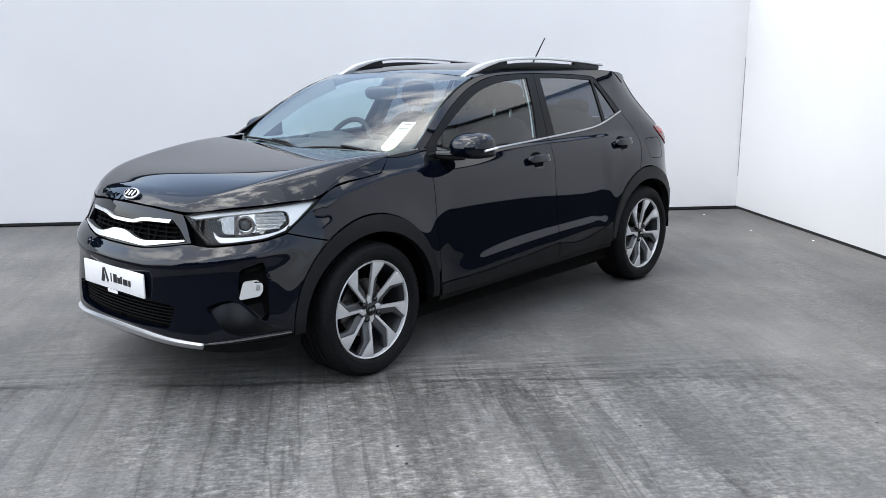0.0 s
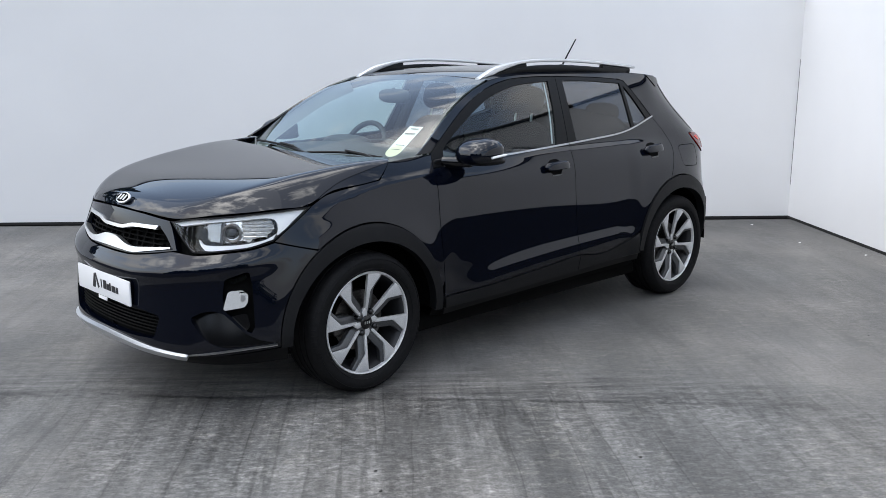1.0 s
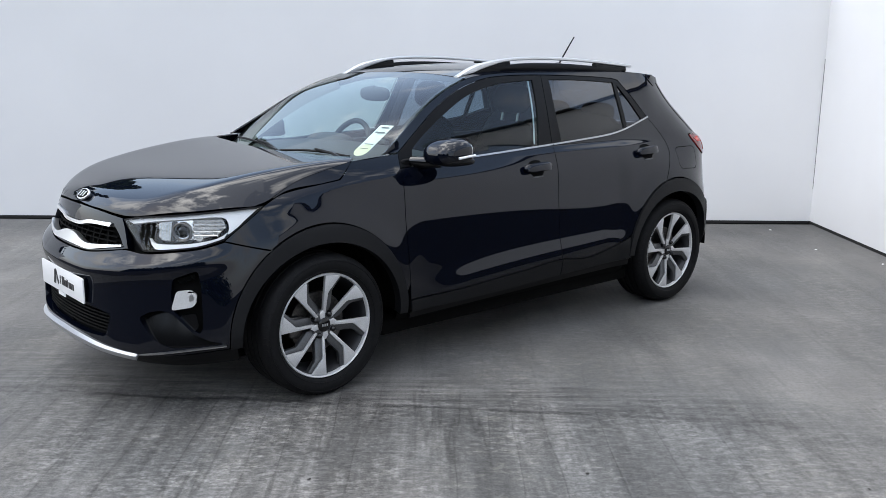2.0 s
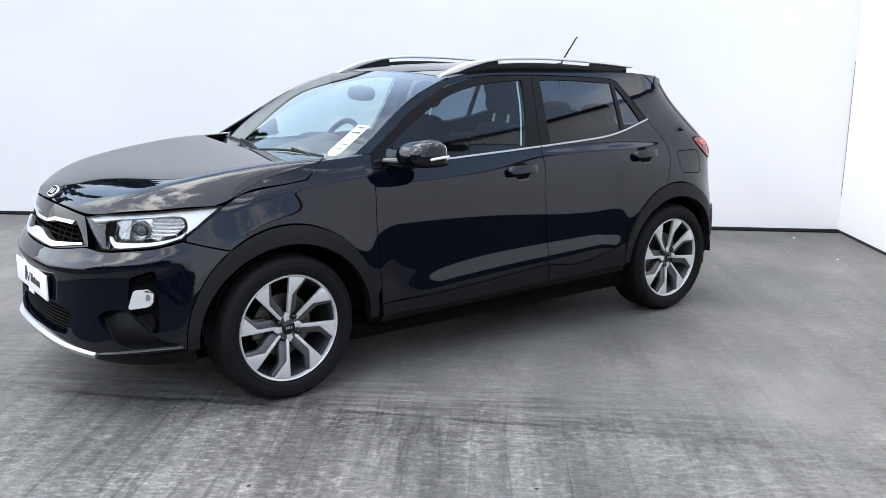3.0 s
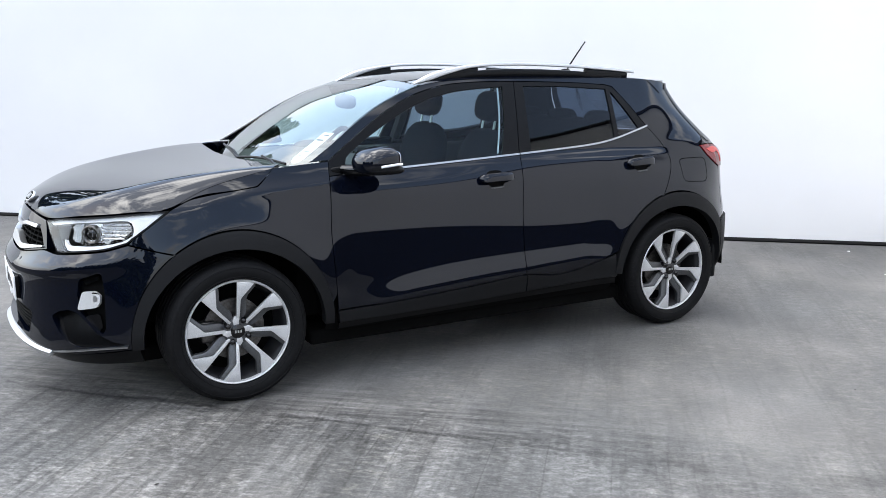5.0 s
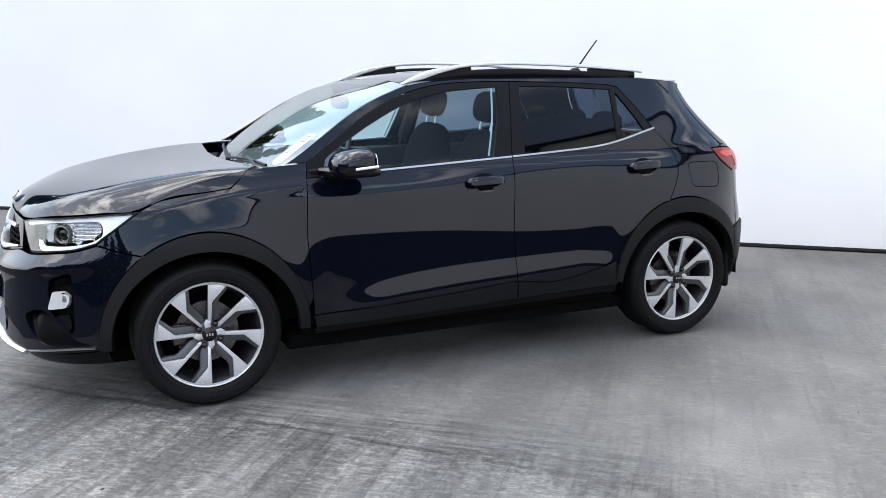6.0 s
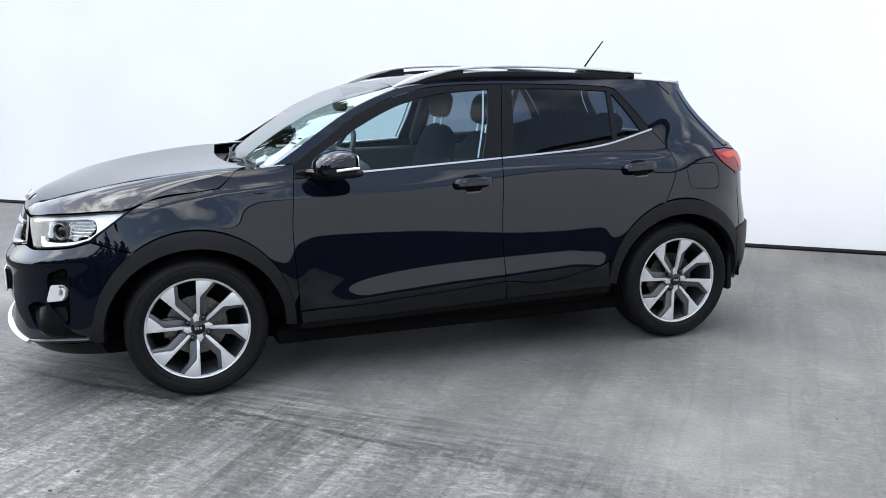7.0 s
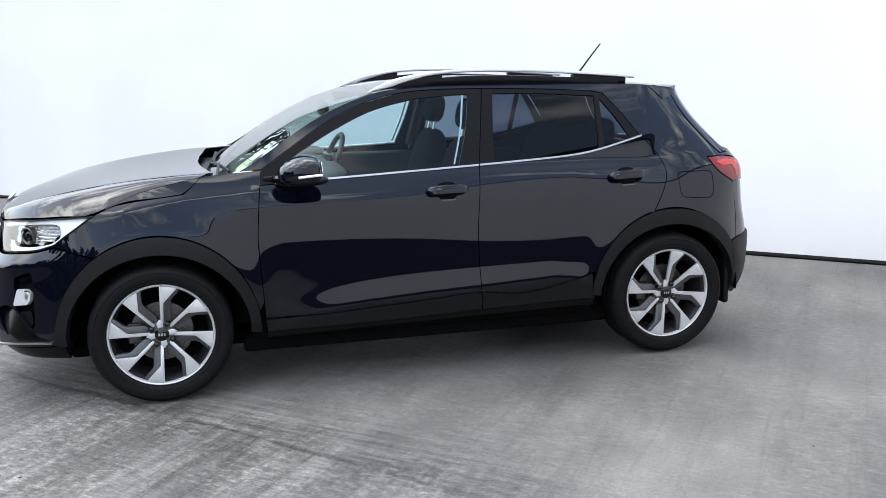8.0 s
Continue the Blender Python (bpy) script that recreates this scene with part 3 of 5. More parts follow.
# --- rear quarters, tailgate, bumpers ---
quarters = [empty("rear_quarter", car) for _ in range(2)]
ROOF_EDGE = spline((2.20, 1.300), (2.30, 1.348), (2.42, 1.388), (2.6, 1.414), (3.0, 1.424), (3.37, 1.424), (3.65, 1.424), (3.9, 1.416), (4.12, 1.396))
LAMP_IN = [(4.236, 1.034), (4.268, 0.975), (4.32, 0.935), (4.385, 0.903)]
quarter_line = ring(level(ROOF_EDGE, 3.60, 4.10, 12), [(4.10, 1.378), (4.16, 1.27), (4.255, 1.16), (4.33, 1.075), (4.37, 1.038)], [(4.37, 1.038), (4.236, 1.036)], LAMP_IN,
                    [(4.385, 0.903), (4.41, 0.75), (4.39, 0.60)], [(4.39, 0.60), (4.33, 0.585)], arch(S_R, 0.430, 0.468, 33, 106), REAR_CUT[::-1], [(3.668, 1.374), (3.60, 1.389)])
flap = rounded([(4.022, 0.965), (4.232, 0.966), (4.228, 0.852), (4.20, 0.828), (4.035, 0.838), (4.018, 0.86)], 0.22)
panel("panel", [quarters[0]], PAINT, skin(quarter_line, wrap(), 0.025, [flap]))
panel("panel", [None, quarters[1]], PAINT, skin(quarter_line, wrap(), 0.025))
panel("fuel_flap", quarters[0], PAINT, skin(flap, wrap(-0.0008), 0.02, gap=0.0015))
tail_lamps = [empty("tail_lamp", car) for _ in range(2)]
lamp_line = ring([(4.236, 1.034), (4.356, 1.036), (4.52, 1.015)], [(4.52, 1.015), (4.70, 0.96)], [(4.70, 0.96), (4.66, 0.90), (4.50, 0.898), (4.385, 0.903)], LAMP_IN[::-1])
panel("lens", tail_lamps, RED, skin(lamp_line, wrap(0.006), 0.02, depth=0.02), "deep red lens")
glow_line = ring([(4.275, 1.012), (4.36, 1.022), (4.48, 1.006)], [(4.48, 1.006), (4.44, 0.925)], [(4.44, 0.925), (4.42, 0.93), (4.405, 0.985), (4.32, 0.985), (4.275, 1.012)])
panel("reflector", tail_lamps, material("bright red reflector", (0.46, 0.030, 0.022), 0.2), skin(glow_line, wrap(0.0085), 0.02, depth=0.003), "brighter red reflector")
tailgate = tagged(empty("tailgate", car), "")
back = 2 * LENGTH
gate_side = [(4.36, 1.038), (4.45, 1.030), (4.52, 1.017), (4.62, 0.985), (4.705, 0.962), (4.665, 0.897), (4.50, 0.895), (4.39, 0.900), (4.413, 0.75), (4.395, 0.60)]
gate_line = ring([(4.365, 1.048), (4.70, 1.058), (LENGTH, 1.062), (back - 4.70, 1.058), (back - 4.365, 1.048)], [(back - s, z) for s, z in gate_side],
                 [(back - 4.395, 0.60), (LENGTH, 0.60), (4.395, 0.60)], gate_side[::-1])
panel("panel", tailgate, PAINT, skin(gate_line, wrap(), 0.04))
glass_side = [(4.366, 1.050), (4.33, 1.080), (4.255, 1.165), (4.16, 1.275), (4.10, 1.378)]
rear_glass = ring([(4.366, 1.050), (4.70, 1.062), (LENGTH, 1.066), (back - 4.70, 1.062), (back - 4.366, 1.050)], [(back - s, z) for s, z in glass_side], [(back - 4.10, 1.38), (LENGTH, 1.39), (4.10, 1.38)], glass_side[::-1])
panel("rear_window", tailgate, PRIVACY, skin(rear_glass, wrap(-0.022), 0.04, depth=0.003), "dark heated rear window")
# painted blades down both sides of the rear glass
blade_line = ring([(4.368, 1.050), (4.332, 1.082), (4.257, 1.167), (4.162, 1.277), (4.104, 1.374)], [(4.104, 1.374), (4.155, 1.376)], [(4.155, 1.376), (4.215, 1.290), (4.325, 1.178), (4.42, 1.090), (4.47, 1.056)], [(4.47, 1.056), (4.368, 1.050)])
panel("glass_side_blade", [tailgate] * 2, PAINT, skin(blade_line, wrap(0.003), 0.025, depth=0.03, gap=0.0015), "black blade beside the rear glass")
rear_bumper = empty("rear_bumper", car)
tail_line = ring([(4.392, 0.597), (4.7, 0.60), (LENGTH, 0.60), (back - 4.7, 0.60), (back - 4.392, 0.597)], [(back - 4.335, 0.585), (back - 4.355, 0.45), (back - 4.37, 0.32), (back - 4.40, 0.285)],
                 [(back - 4.46, 0.270), (LENGTH, 0.25), (4.46, 0.270)], [(4.40, 0.285), (4.37, 0.32), (4.355, 0.45), (4.335, 0.585)])
panel("shell", rear_bumper, CLAD, skin(tail_line, wrap(0.012), 0.04, depth=0.03), "grained dark plastic")

# --- wheel arch mouldings and sills ---
for name, s0, a0, a1, rx in (("front_arch_moulding", S_F, -2, 183, 0.452), ("rear_arch_moulding", S_R, -4, 176, 0.452)):
    outer, inner = arch(s0, rx, 0.464, a0, a1, 60), arch(s0, 0.402, 0.380, a1, a0, 60)
    panel(name, [car, car], CLAD, skin(ring(outer, inner), wrap(0.010), 0.025, depth=0.045), "grained black plastic wheel arch edge")
sill_line = ring(level(hem, 1.86, 3.53, up=-0.002), [(3.53, 0.335), (3.53, 0.300)], [(3.53, 0.298), (2.7, 0.284), (1.86, 0.268)], [(1.86, 0.27), (1.86, 0.30)])
panel("sill", [car, car], SATIN, skin(sill_line, wrap(-0.006), 0.04))
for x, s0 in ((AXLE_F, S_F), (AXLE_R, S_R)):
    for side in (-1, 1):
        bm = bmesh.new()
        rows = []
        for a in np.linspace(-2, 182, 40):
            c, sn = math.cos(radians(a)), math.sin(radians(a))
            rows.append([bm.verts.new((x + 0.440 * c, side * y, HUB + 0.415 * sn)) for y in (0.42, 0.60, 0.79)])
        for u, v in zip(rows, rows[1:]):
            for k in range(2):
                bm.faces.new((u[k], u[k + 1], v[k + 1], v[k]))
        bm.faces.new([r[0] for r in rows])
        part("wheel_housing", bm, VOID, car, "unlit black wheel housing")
# carrier behind the outer panels and the car's floor, with shade in the colour
shell_line = ring([(0.02, 0.80), (0.42, 0.80), (0.9, 0.82), (1.12, 0.86), (1.25, 0.91), (1.6, 0.96), (1.9, 0.965), (2.9, 0.99), (3.5, 1.02), (3.9, 1.08), (4.3, 1.0), (5.2, 1.0)],
                  [(5.2, 0.9), (5.2, 0.28)], [(5.2, 0.26), (4.34, 0.26)], arch(S_R, 0.43, 0.41, -8, 188), [(3.5, 0.25), (1.9, 0.25)], arch(S_F, 0.43, 0.41, -8, 188), [(0.95, 0.27), (0.02, 0.28)])
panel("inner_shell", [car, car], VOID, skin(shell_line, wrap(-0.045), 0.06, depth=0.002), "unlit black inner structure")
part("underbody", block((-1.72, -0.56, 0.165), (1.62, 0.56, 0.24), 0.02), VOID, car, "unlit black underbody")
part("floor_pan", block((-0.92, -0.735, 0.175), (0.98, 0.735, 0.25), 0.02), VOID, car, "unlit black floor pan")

# --- front bumper, grille, plate ---
DARK_MESH = material("black grille mesh", (0.0022, 0.0022, 0.0022), 0.6)
DARK_MESH.node_tree.nodes["Principled BSDF"].inputs["Specular IOR Level"].default_value = 0.12
front_bumper = empty("front_bumper", car)
DUCT = material("satin black duct plastic", (0.003, 0.003, 0.0035), 0.2)
DUCT.node_tree.nodes["Principled BSDF"].inputs["Specular IOR Level"].default_value = 0.25


def both_ways(points):
    """A line across the nose: its left half, from the middle outwards, with its mirror image before it."""
    return [(-s, z) for s, z in points[::-1] if s > 0] + list(points)


low_cut = arch(S_F, 0.452, 0.464, 128, 181, 14)
bumper_line = ring(both_ways([(0, 0.662), (0.10, 0.662), (0.22, 0.666), (0.36, 0.685), (0.46, 0.700), (0.575, 0.694), (0.72, 0.707), (0.83, 0.720), (0.93, 0.745)]),
                   [(0.93, 0.745), (1.02, 0.723), (1.122, 0.698)], low_cut, [low_cut[-1], (0.93, 0.306)],
                   both_ways([(0, 0.292), (0.2, 0.285), (0.35, 0.272), (0.52, 0.262), (0.70, 0.275), (0.93, 0.304)])[::-1],
                   [(-s, z) for s, z in low_cut[::-1]], [(-1.122, 0.698), (-1.02, 0.723), (-0.93, 0.745)])
low_hole = rounded(both_ways([(0.02, 0.438), (0.30, 0.438), (0.41, 0.425), (0.375, 0.325), (0.25, 0.318), (0.02, 0.318)][:3]) + both_ways([(0.02, 0.316), (0.25, 0.318), (0.375, 0.325)])[::-1], 0.2)
fog_hole = rounded([(0.712, 0.600), (0.812, 0.634), (0.824, 0.56), (0.826, 0.40), (0.814, 0.376), (0.797, 0.384), (0.748, 0.436), (0.714, 0.468), (0.704, 0.53)], 0.2)
duct = rounded([(0.562, 0.432), (0.61, 0.458), (0.66, 0.467), (0.70, 0.458), (0.738, 0.424), (0.79, 0.370), (0.85, 0.338), (0.908, 0.326), (0.80, 0.316), (0.70, 0.312), (0.645, 0.330), (0.602, 0.375)], 0.25)


def bumper_face(v):
    """The body line with a ridge across the bumper under the lamps and a ledge at its foot."""
    s, z = np.abs(v[:, 0]), v[:, 1]
    ridge = np.interp(s, [0.0, 0.25, 0.5, 0.75, 1.0], [0.600, 0.604, 0.630, 0.660, 0.69])
    lift = 0.026 * np.exp(-((z - ridge) / 0.045) ** 2) * np.clip((1.0 - s) / 0.3, 0, 1)
    return body(v[:, 0], z, lift + 0.012 * np.clip((0.345 - z) / 0.08, 0, 1) ** 2 * np.clip((0.75 - s) / 0.2, 0, 1))


flip = lambda p: np.array([(-s, z) for s, z in p])[::-1]
panel("shell", front_bumper, PAINT, skin(bumper_line, bumper_face, 0.018, [low_hole, fog_hole, flip(fog_hole), duct, flip(duct)], 0.035))
panel("duct_panel", [front_bumper] * 2, DUCT, skin(duct, lambda v: body(v[:, 0], v[:, 1], -0.004 - 0.26 * np.clip(v[:, 1] - 0.315, 0, 1)), 0.012, depth=0.01, gap=-0.002), "satin black air duct")
panel("fog_surround", [front_bumper] * 2, VOID, skin(fog_hole, wrap(-0.03), 0.02, depth=0.004, gap=-0.003))
panel("fog_corner", [front_bumper] * 2, GLOSS, skin(rounded([(0.722, 0.598), (0.80, 0.622), (0.805, 0.60), (0.735, 0.575)], 0.25), wrap(-0.010), 0.02, depth=0.01))
panel("fog_blade", [front_bumper] * 2, GLOSS, skin(rounded([(0.725, 0.445), (0.80, 0.46), (0.812, 0.40), (0.79, 0.375)], 0.25), wrap(-0.012), 0.02, depth=0.012))
panel("lower_mesh_back", front_bumper, VOID, skin(low_hole, wrap(-0.05), 0.04, depth=0.002, gap=-0.01))
for z in np.linspace(0.334, 0.424, 7):
    w = 0.372 + (z - 0.325) * 0.3
    panel("lower_slat", front_bumper, DARK_MESH, skin(ring([(-w, z), (w, z)], [(w, z + 0.005), (-w, z + 0.005)]), wrap(-0.026), 0.05, depth=0.015, gap=0))
BEZEL = worn(material("satin silver plastic", (0.62, 0.62, 0.61), 0.28, 0.35), 200, (0.58, 0.58, 0.57), (0.66, 0.66, 0.65))
fog_lamps = [empty("fog_lamp", car) for _ in range(2)]
panel("bezel", fog_lamps, BEZEL, skin(rounded([(0.722, 0.552), (0.78, 0.558), (0.808, 0.538), (0.806, 0.505), (0.79, 0.484), (0.70, 0.469)], 0.22), lambda v: body(v[:, 0], v[:, 1], 0.004 - 0.08 * (v[:, 1] - 0.469)), 0.012, depth=0.02), "satin chrome fog lamp surround")
panel("lens", fog_lamps, GLOSS, skin(rounded([(0.772, 0.552), (0.800, 0.545), (0.806, 0.52), (0.795, 0.496), (0.768, 0.50), (0.760, 0.525)], 0.35), wrap(-0.002), 0.01, depth=0.004, gap=0), "small round lamp glass")
panel("bulb", fog_lamps, CHROME, skin(rounded([(0.778, 0.540), (0.793, 0.535), (0.796, 0.518), (0.786, 0.507), (0.773, 0.513)], 0.35), wrap(0.0008), 0.01, depth=0.002, gap=0))

nose = empty("grille", car)
nose_line = ring(both_ways([(0, 0.843), (0.2, 0.839), (0.36, 0.827), (0.408, 0.822)]), [(0.408, 0.818), (0.43, 0.79), (0.475, 0.705)], both_ways([(0, 0.664), (0.10, 0.664), (0.22, 0.668), (0.36, 0.687), (0.46, 0.702)])[::-1],
                 [(-0.475, 0.705), (-0.43, 0.79), (-0.408, 0.818)])
mouth = ring(both_ways([(0, 0.776), (0.10, 0.778), (0.17, 0.790), (0.345, 0.796)]), [(0.345, 0.796), (0.40, 0.757), (0.438, 0.716)],
             both_ways([(0, 0.685), (0.11, 0.683), (0.21, 0.683), (0.33, 0.700), (0.438, 0.714)])[::-1], [(-0.438, 0.716), (-0.40, 0.757), (-0.345, 0.796)])
panel("surround", nose, PAINT, skin(nose_line, wrap(), 0.025, [mouth], 0.04))
panel("mesh_back", nose, VOID, skin(mouth, wrap(-0.04), 0.04, depth=0.002, gap=-0.01))
top_bar = ring(both_ways([(0, 0.777), (0.09, 0.779), (0.165, 0.794), (0.26, 0.797), (0.348, 0.799)]), both_ways([(0, 0.762), (0.09, 0.764), (0.165, 0.778), (0.26, 0.782), (0.335, 0.782)])[::-1])
panel("upper_chrome_bar", nose, CHROME, skin(top_bar, wrap(0.008), 0.02, depth=0.03, gap=0), "bright chrome bar")
low_bar = ring(both_ways([(0, 0.728), (0.06, 0.724), (0.13, 0.706), (0.20, 0.698), (0.32, 0.708), (0.440, 0.719)]), both_ways([(0, 0.679), (0.12, 0.677), (0.21, 0.676), (0.33, 0.695), (0.442, 0.712)])[::-1])
panel("lower_chrome_bar", nose, CHROME, skin(low_bar, wrap(0.010), 0.02, depth=0.03, gap=0), "bright chrome bar")
for k in range(13):
    s = -0.36 + k * 0.06
    lean = 0.012 if k % 2 else -0.012
    panel("mesh_bar", nose, VOID, skin(ring([(s - 0.004 + lean, 0.700), (s + 0.004 + lean, 0.700)], [(s + 0.004 - lean, 0.790), (s - 0.004 - lean, 0.790)]), wrap(-0.020), 0.03, depth=0.02, gap=0)) if abs(s) < 0.34 else None
for z in (0.715, 0.735, 0.755):
    panel("mesh_bar", nose, VOID, skin(ring([(-0.37, z), (0.37, z)], [(0.37, z + 0.006), (-0.37, z + 0.006)]), wrap(-0.020), 0.05, depth=0.02, gap=0))

skid_line = ring(both_ways([(0, 0.298), (0.2, 0.292), (0.35, 0.279), (0.545, 0.268)]), [(0.548, 0.262), (0.535, 0.242)], both_ways([(0, 0.262), (0.2, 0.258), (0.35, 0.248), (0.535, 0.240)])[::-1], [(-0.535, 0.242), (-0.548, 0.262)])
panel("skid_trim", front_bumper, SILVER, skin(skid_line, wrap(0.026), 0.03, depth=0.03), "silver painted lower lip")
for s0 in (1, -1):
    lip = [(0.545, 0.268), (0.64, 0.283), (0.711, 0.295), (0.80, 0.307), (0.914, 0.318)]
    lip_line = ring([(s0 * s, z + 0.003) for s, z in lip], [(s0 * s, z - 0.002) for s, z in lip[::-1]])
    panel("lip_edge", front_bumper, MOULD, skin(lip_line, wrap(0.013), 0.03, depth=0.016, gap=0), "thin bright lower edge")
chin = ring(both_ways([(0, 0.275), (0.35, 0.262), (0.70, 0.275), (0.96, 0.305)]), both_ways([(0, 0.215), (0.4, 0.212), (0.7, 0.218), (0.97, 0.235)])[::-1])
panel("chin", front_bumper, SATIN, skin(chin, wrap(-0.003), 0.04, depth=0.25))

# number plate with a dark mark and printing that stay plain shapes
plate = empty("number_plate", car)
PLATE_POSE = Matrix.Translation((-2.140, 0, 0.502)) @ Matrix(((0, 0, -1, 0), (-1, 0, 0, 0), (0, 1, 0, 0), (0, 0, 0, 1)))
plate_ring = rounded([(-0.26, -0.056), (0.26, -0.056), (0.26, 0.056), (-0.26, 0.056)], 0.03)
part("board", slab(plate_ring, PLATE_POSE, 0.006, 0.001), PLATE, plate, "white plate board")
part("bracket", block((-2.137, -0.235, 0.45), (-2.105, 0.235, 0.552), 0.004), SATIN, plate)


def print_bar(outline):
    part("printed_bar", slab(outline, PLATE_POSE @ Matrix.Translation((0, 0, 0.0018)), 0.0015), INK, plate, smooth=False)


print_bar([(-0.105, -0.030), (-0.080, -0.030), (-0.072, -0.004), (-0.078, 0.036), (-0.088, 0.036)])
print_bar([(-0.078, 0.040), (-0.066, 0.040), (-0.038, -0.020), (-0.050, -0.030)])
for x, w, h in ((-0.020, 0.008, 0.040), (0.004, 0.030, 0.040), (0.040, 0.022, 0.028), (0.066, 0.012, 0.036), (0.088, 0.022, 0.028), (0.112, 0.012, 0.028), (0.132, 0.018, 0.028)):
    print_bar([(x, -0.020), (x + w, -0.020), (x + w, -0.020 + h), (x, -0.020 + h)])
part("lower_tag", slab([(-0.055, -0.074), (0.03, -0.074), (0.03, -0.058), (-0.055, -0.058)], PLATE_POSE, 0.003), PLATE, plate)

# --- headlights ---
headlights = [empty("headlight", car) for _ in range(2)]
HEAD = ring([(0.412, 0.820), (0.53, 0.838), (0.627, 0.846), (0.843, 0.864), (1.0, 0.876), (1.118, 0.883)], [(1.118, 0.883), (1.044, 0.831), (0.965, 0.778), (0.928, 0.751)],
            [(0.928, 0.751), (0.83, 0.725), (0.723, 0.712), (0.60, 0.701), (0.555, 0.702)], [(0.555, 0.702), (0.50, 0.745), (0.412, 0.820)], step=0.015)
panel("housing", headlights, LAMP_DARK, skin(HEAD, wrap(-0.055), 0.03, depth=0.002, gap=0), "smoked grey lamp bowl")
panel("rim_seal", headlights, SATIN, skin(HEAD, wrap(0.0), 0.03, [inset(HEAD, 0.008)], 0.05, gap=0.001))
panel("lens", headlights, LENS, skin(inset(HEAD, 0.007), wrap(0.001), 0.03, depth=0.002, gap=0), "clear lamp lens")[0].visible_shadow = False
top_guide = ring([(0.432, 0.812), (0.55, 0.832), (0.70, 0.846), (0.86, 0.858), (1.0, 0.869), (1.095, 0.874)], [(1.095, 0.874), (1.02, 0.823), (0.975, 0.785), (0.955, 0.772)],
                 [(0.945, 0.776), (0.955, 0.80), (0.945, 0.834), (0.90, 0.843), (0.78, 0.835), (0.62, 0.822), (0.47, 0.803)])
panel("running_light", headlights, DRL, skin(top_guide, wrap(-0.012), 0.015, depth=0.02, gap=0), "white light guide strip")
low_guide = ring([(0.575, 0.752), (0.605, 0.733), (0.70, 0.732), (0.80, 0.739), (0.90, 0.757), (0.945, 0.780)], [(0.93, 0.757), (0.82, 0.727), (0.72, 0.716), (0.61, 0.711), (0.575, 0.752)])
panel("lower_guide", headlights, DRL, skin(low_guide, wrap(-0.014), 0.015, depth=0.02, gap=0), "white light guide strip")
bowl = rounded([(0.60, 0.815), (0.80, 0.836), (0.93, 0.835), (0.945, 0.80), (0.90, 0.765), (0.72, 0.742), (0.62, 0.745)], 0.2)
panel("reflector", headlights, BOWL, skin(bowl, lambda v: body(v[:, 0], v[:, 1], -0.030 + 0.006 * np.sin(v[:, 1] * 420) * (v[:, 0] > 0.79) + 0.006 * np.sin(v[:, 0] * 420) * (v[:, 0] < 0.69)), 0.005, depth=0.02, gap=0), "chromed reflector")
panel("reflector_blade", headlights, LAMP_DARK, skin(rounded([(0.685, 0.822), (0.705, 0.824), (0.70, 0.745), (0.68, 0.744)], 0.2), wrap(-0.018), 0.01, depth=0.015, gap=0))
for s0, r0 in ((0.738, 0.030),):
    for side, lamp in zip((1, -1), headlights):
        p, q = body(s0, 0.783, -0.012)[0], body(s0, 0.783, 0.05)[0]
        n = Vector((q - p) * [1, side, 1]).normalized()
        at = Matrix.Translation(p * [1, side, 1]) @ n.to_track_quat("-Y", "Z").to_matrix().to_4x4()
        bm = lathe([(r0 + 0.008, 0.03), (r0 + 0.010, -0.004), (r0 + 0.006, -0.006), (r0, 0.0), (r0, 0.02)], 32)
        bmesh.ops.transform(bm, matrix=at, verts=bm.verts[:])
        part("projector_ring", bm, STEEL, lamp)
        bm = lathe([(0.0005, -0.004), (0.012, -0.002), (0.022, 0.004), (r0, 0.014)], 32)
        bmesh.ops.transform(bm, matrix=at, verts=bm.verts[:])
        part("projector_lens", bm, GLOSS, lamp, "dark projector lens")

# --- bonnet ---
mid_line = spline((-2.05, 0.842), (-2.03, 0.856), (-1.99, 0.888), (-1.92, 0.918), (-1.80, 0.949), (-1.60, 0.981), (-1.35, 1.010), (-1.10, 1.030), (-0.98, 1.034))
edge_s = np.concatenate([np.linspace(0.0, 1.51, 220), [1.53, 1.55, 1.575, 1.60]])
fold_z = spline((1.06, 0.883), (1.12, 0.892), (1.18, 0.916), (1.30, 0.963), (1.45, 1.001), (1.60, 1.034))
edge_z = np.concatenate([np.where(edge_s[:220] < 1.09, bonnet_edge(edge_s[:220]), np.maximum(bonnet_edge(edge_s[:220]), fold_z(edge_s[:220]))), fold_z(edge_s[220:])])
edge_p = body(edge_s, edge_z)
order = np.argsort(edge_p[:, 0])
BX, BY, BZ = edge_p[order, 0], -edge_p[order, 1], edge_p[order, 2]


# the raised fold that runs back from each end of the grille: how far out and how high it lies
fold_y = spline((-2.06, 0.22), (-1.95, 0.40), (-1.855, 0.495), (-1.79, 0.54), (-1.626, 0.595), (-1.507, 0.615), (-1.395, 0.635), (-1.15, 0.685), (-0.98, 0.69))
fold_top = spline((-2.06, 0.830), (-1.95, 0.880), (-1.855, 0.918), (-1.79, 0.939), (-1.626, 0.978), (-1.507, 1.000), (-1.395, 1.016), (-1.15, 1.040), (-0.98, 1.047))


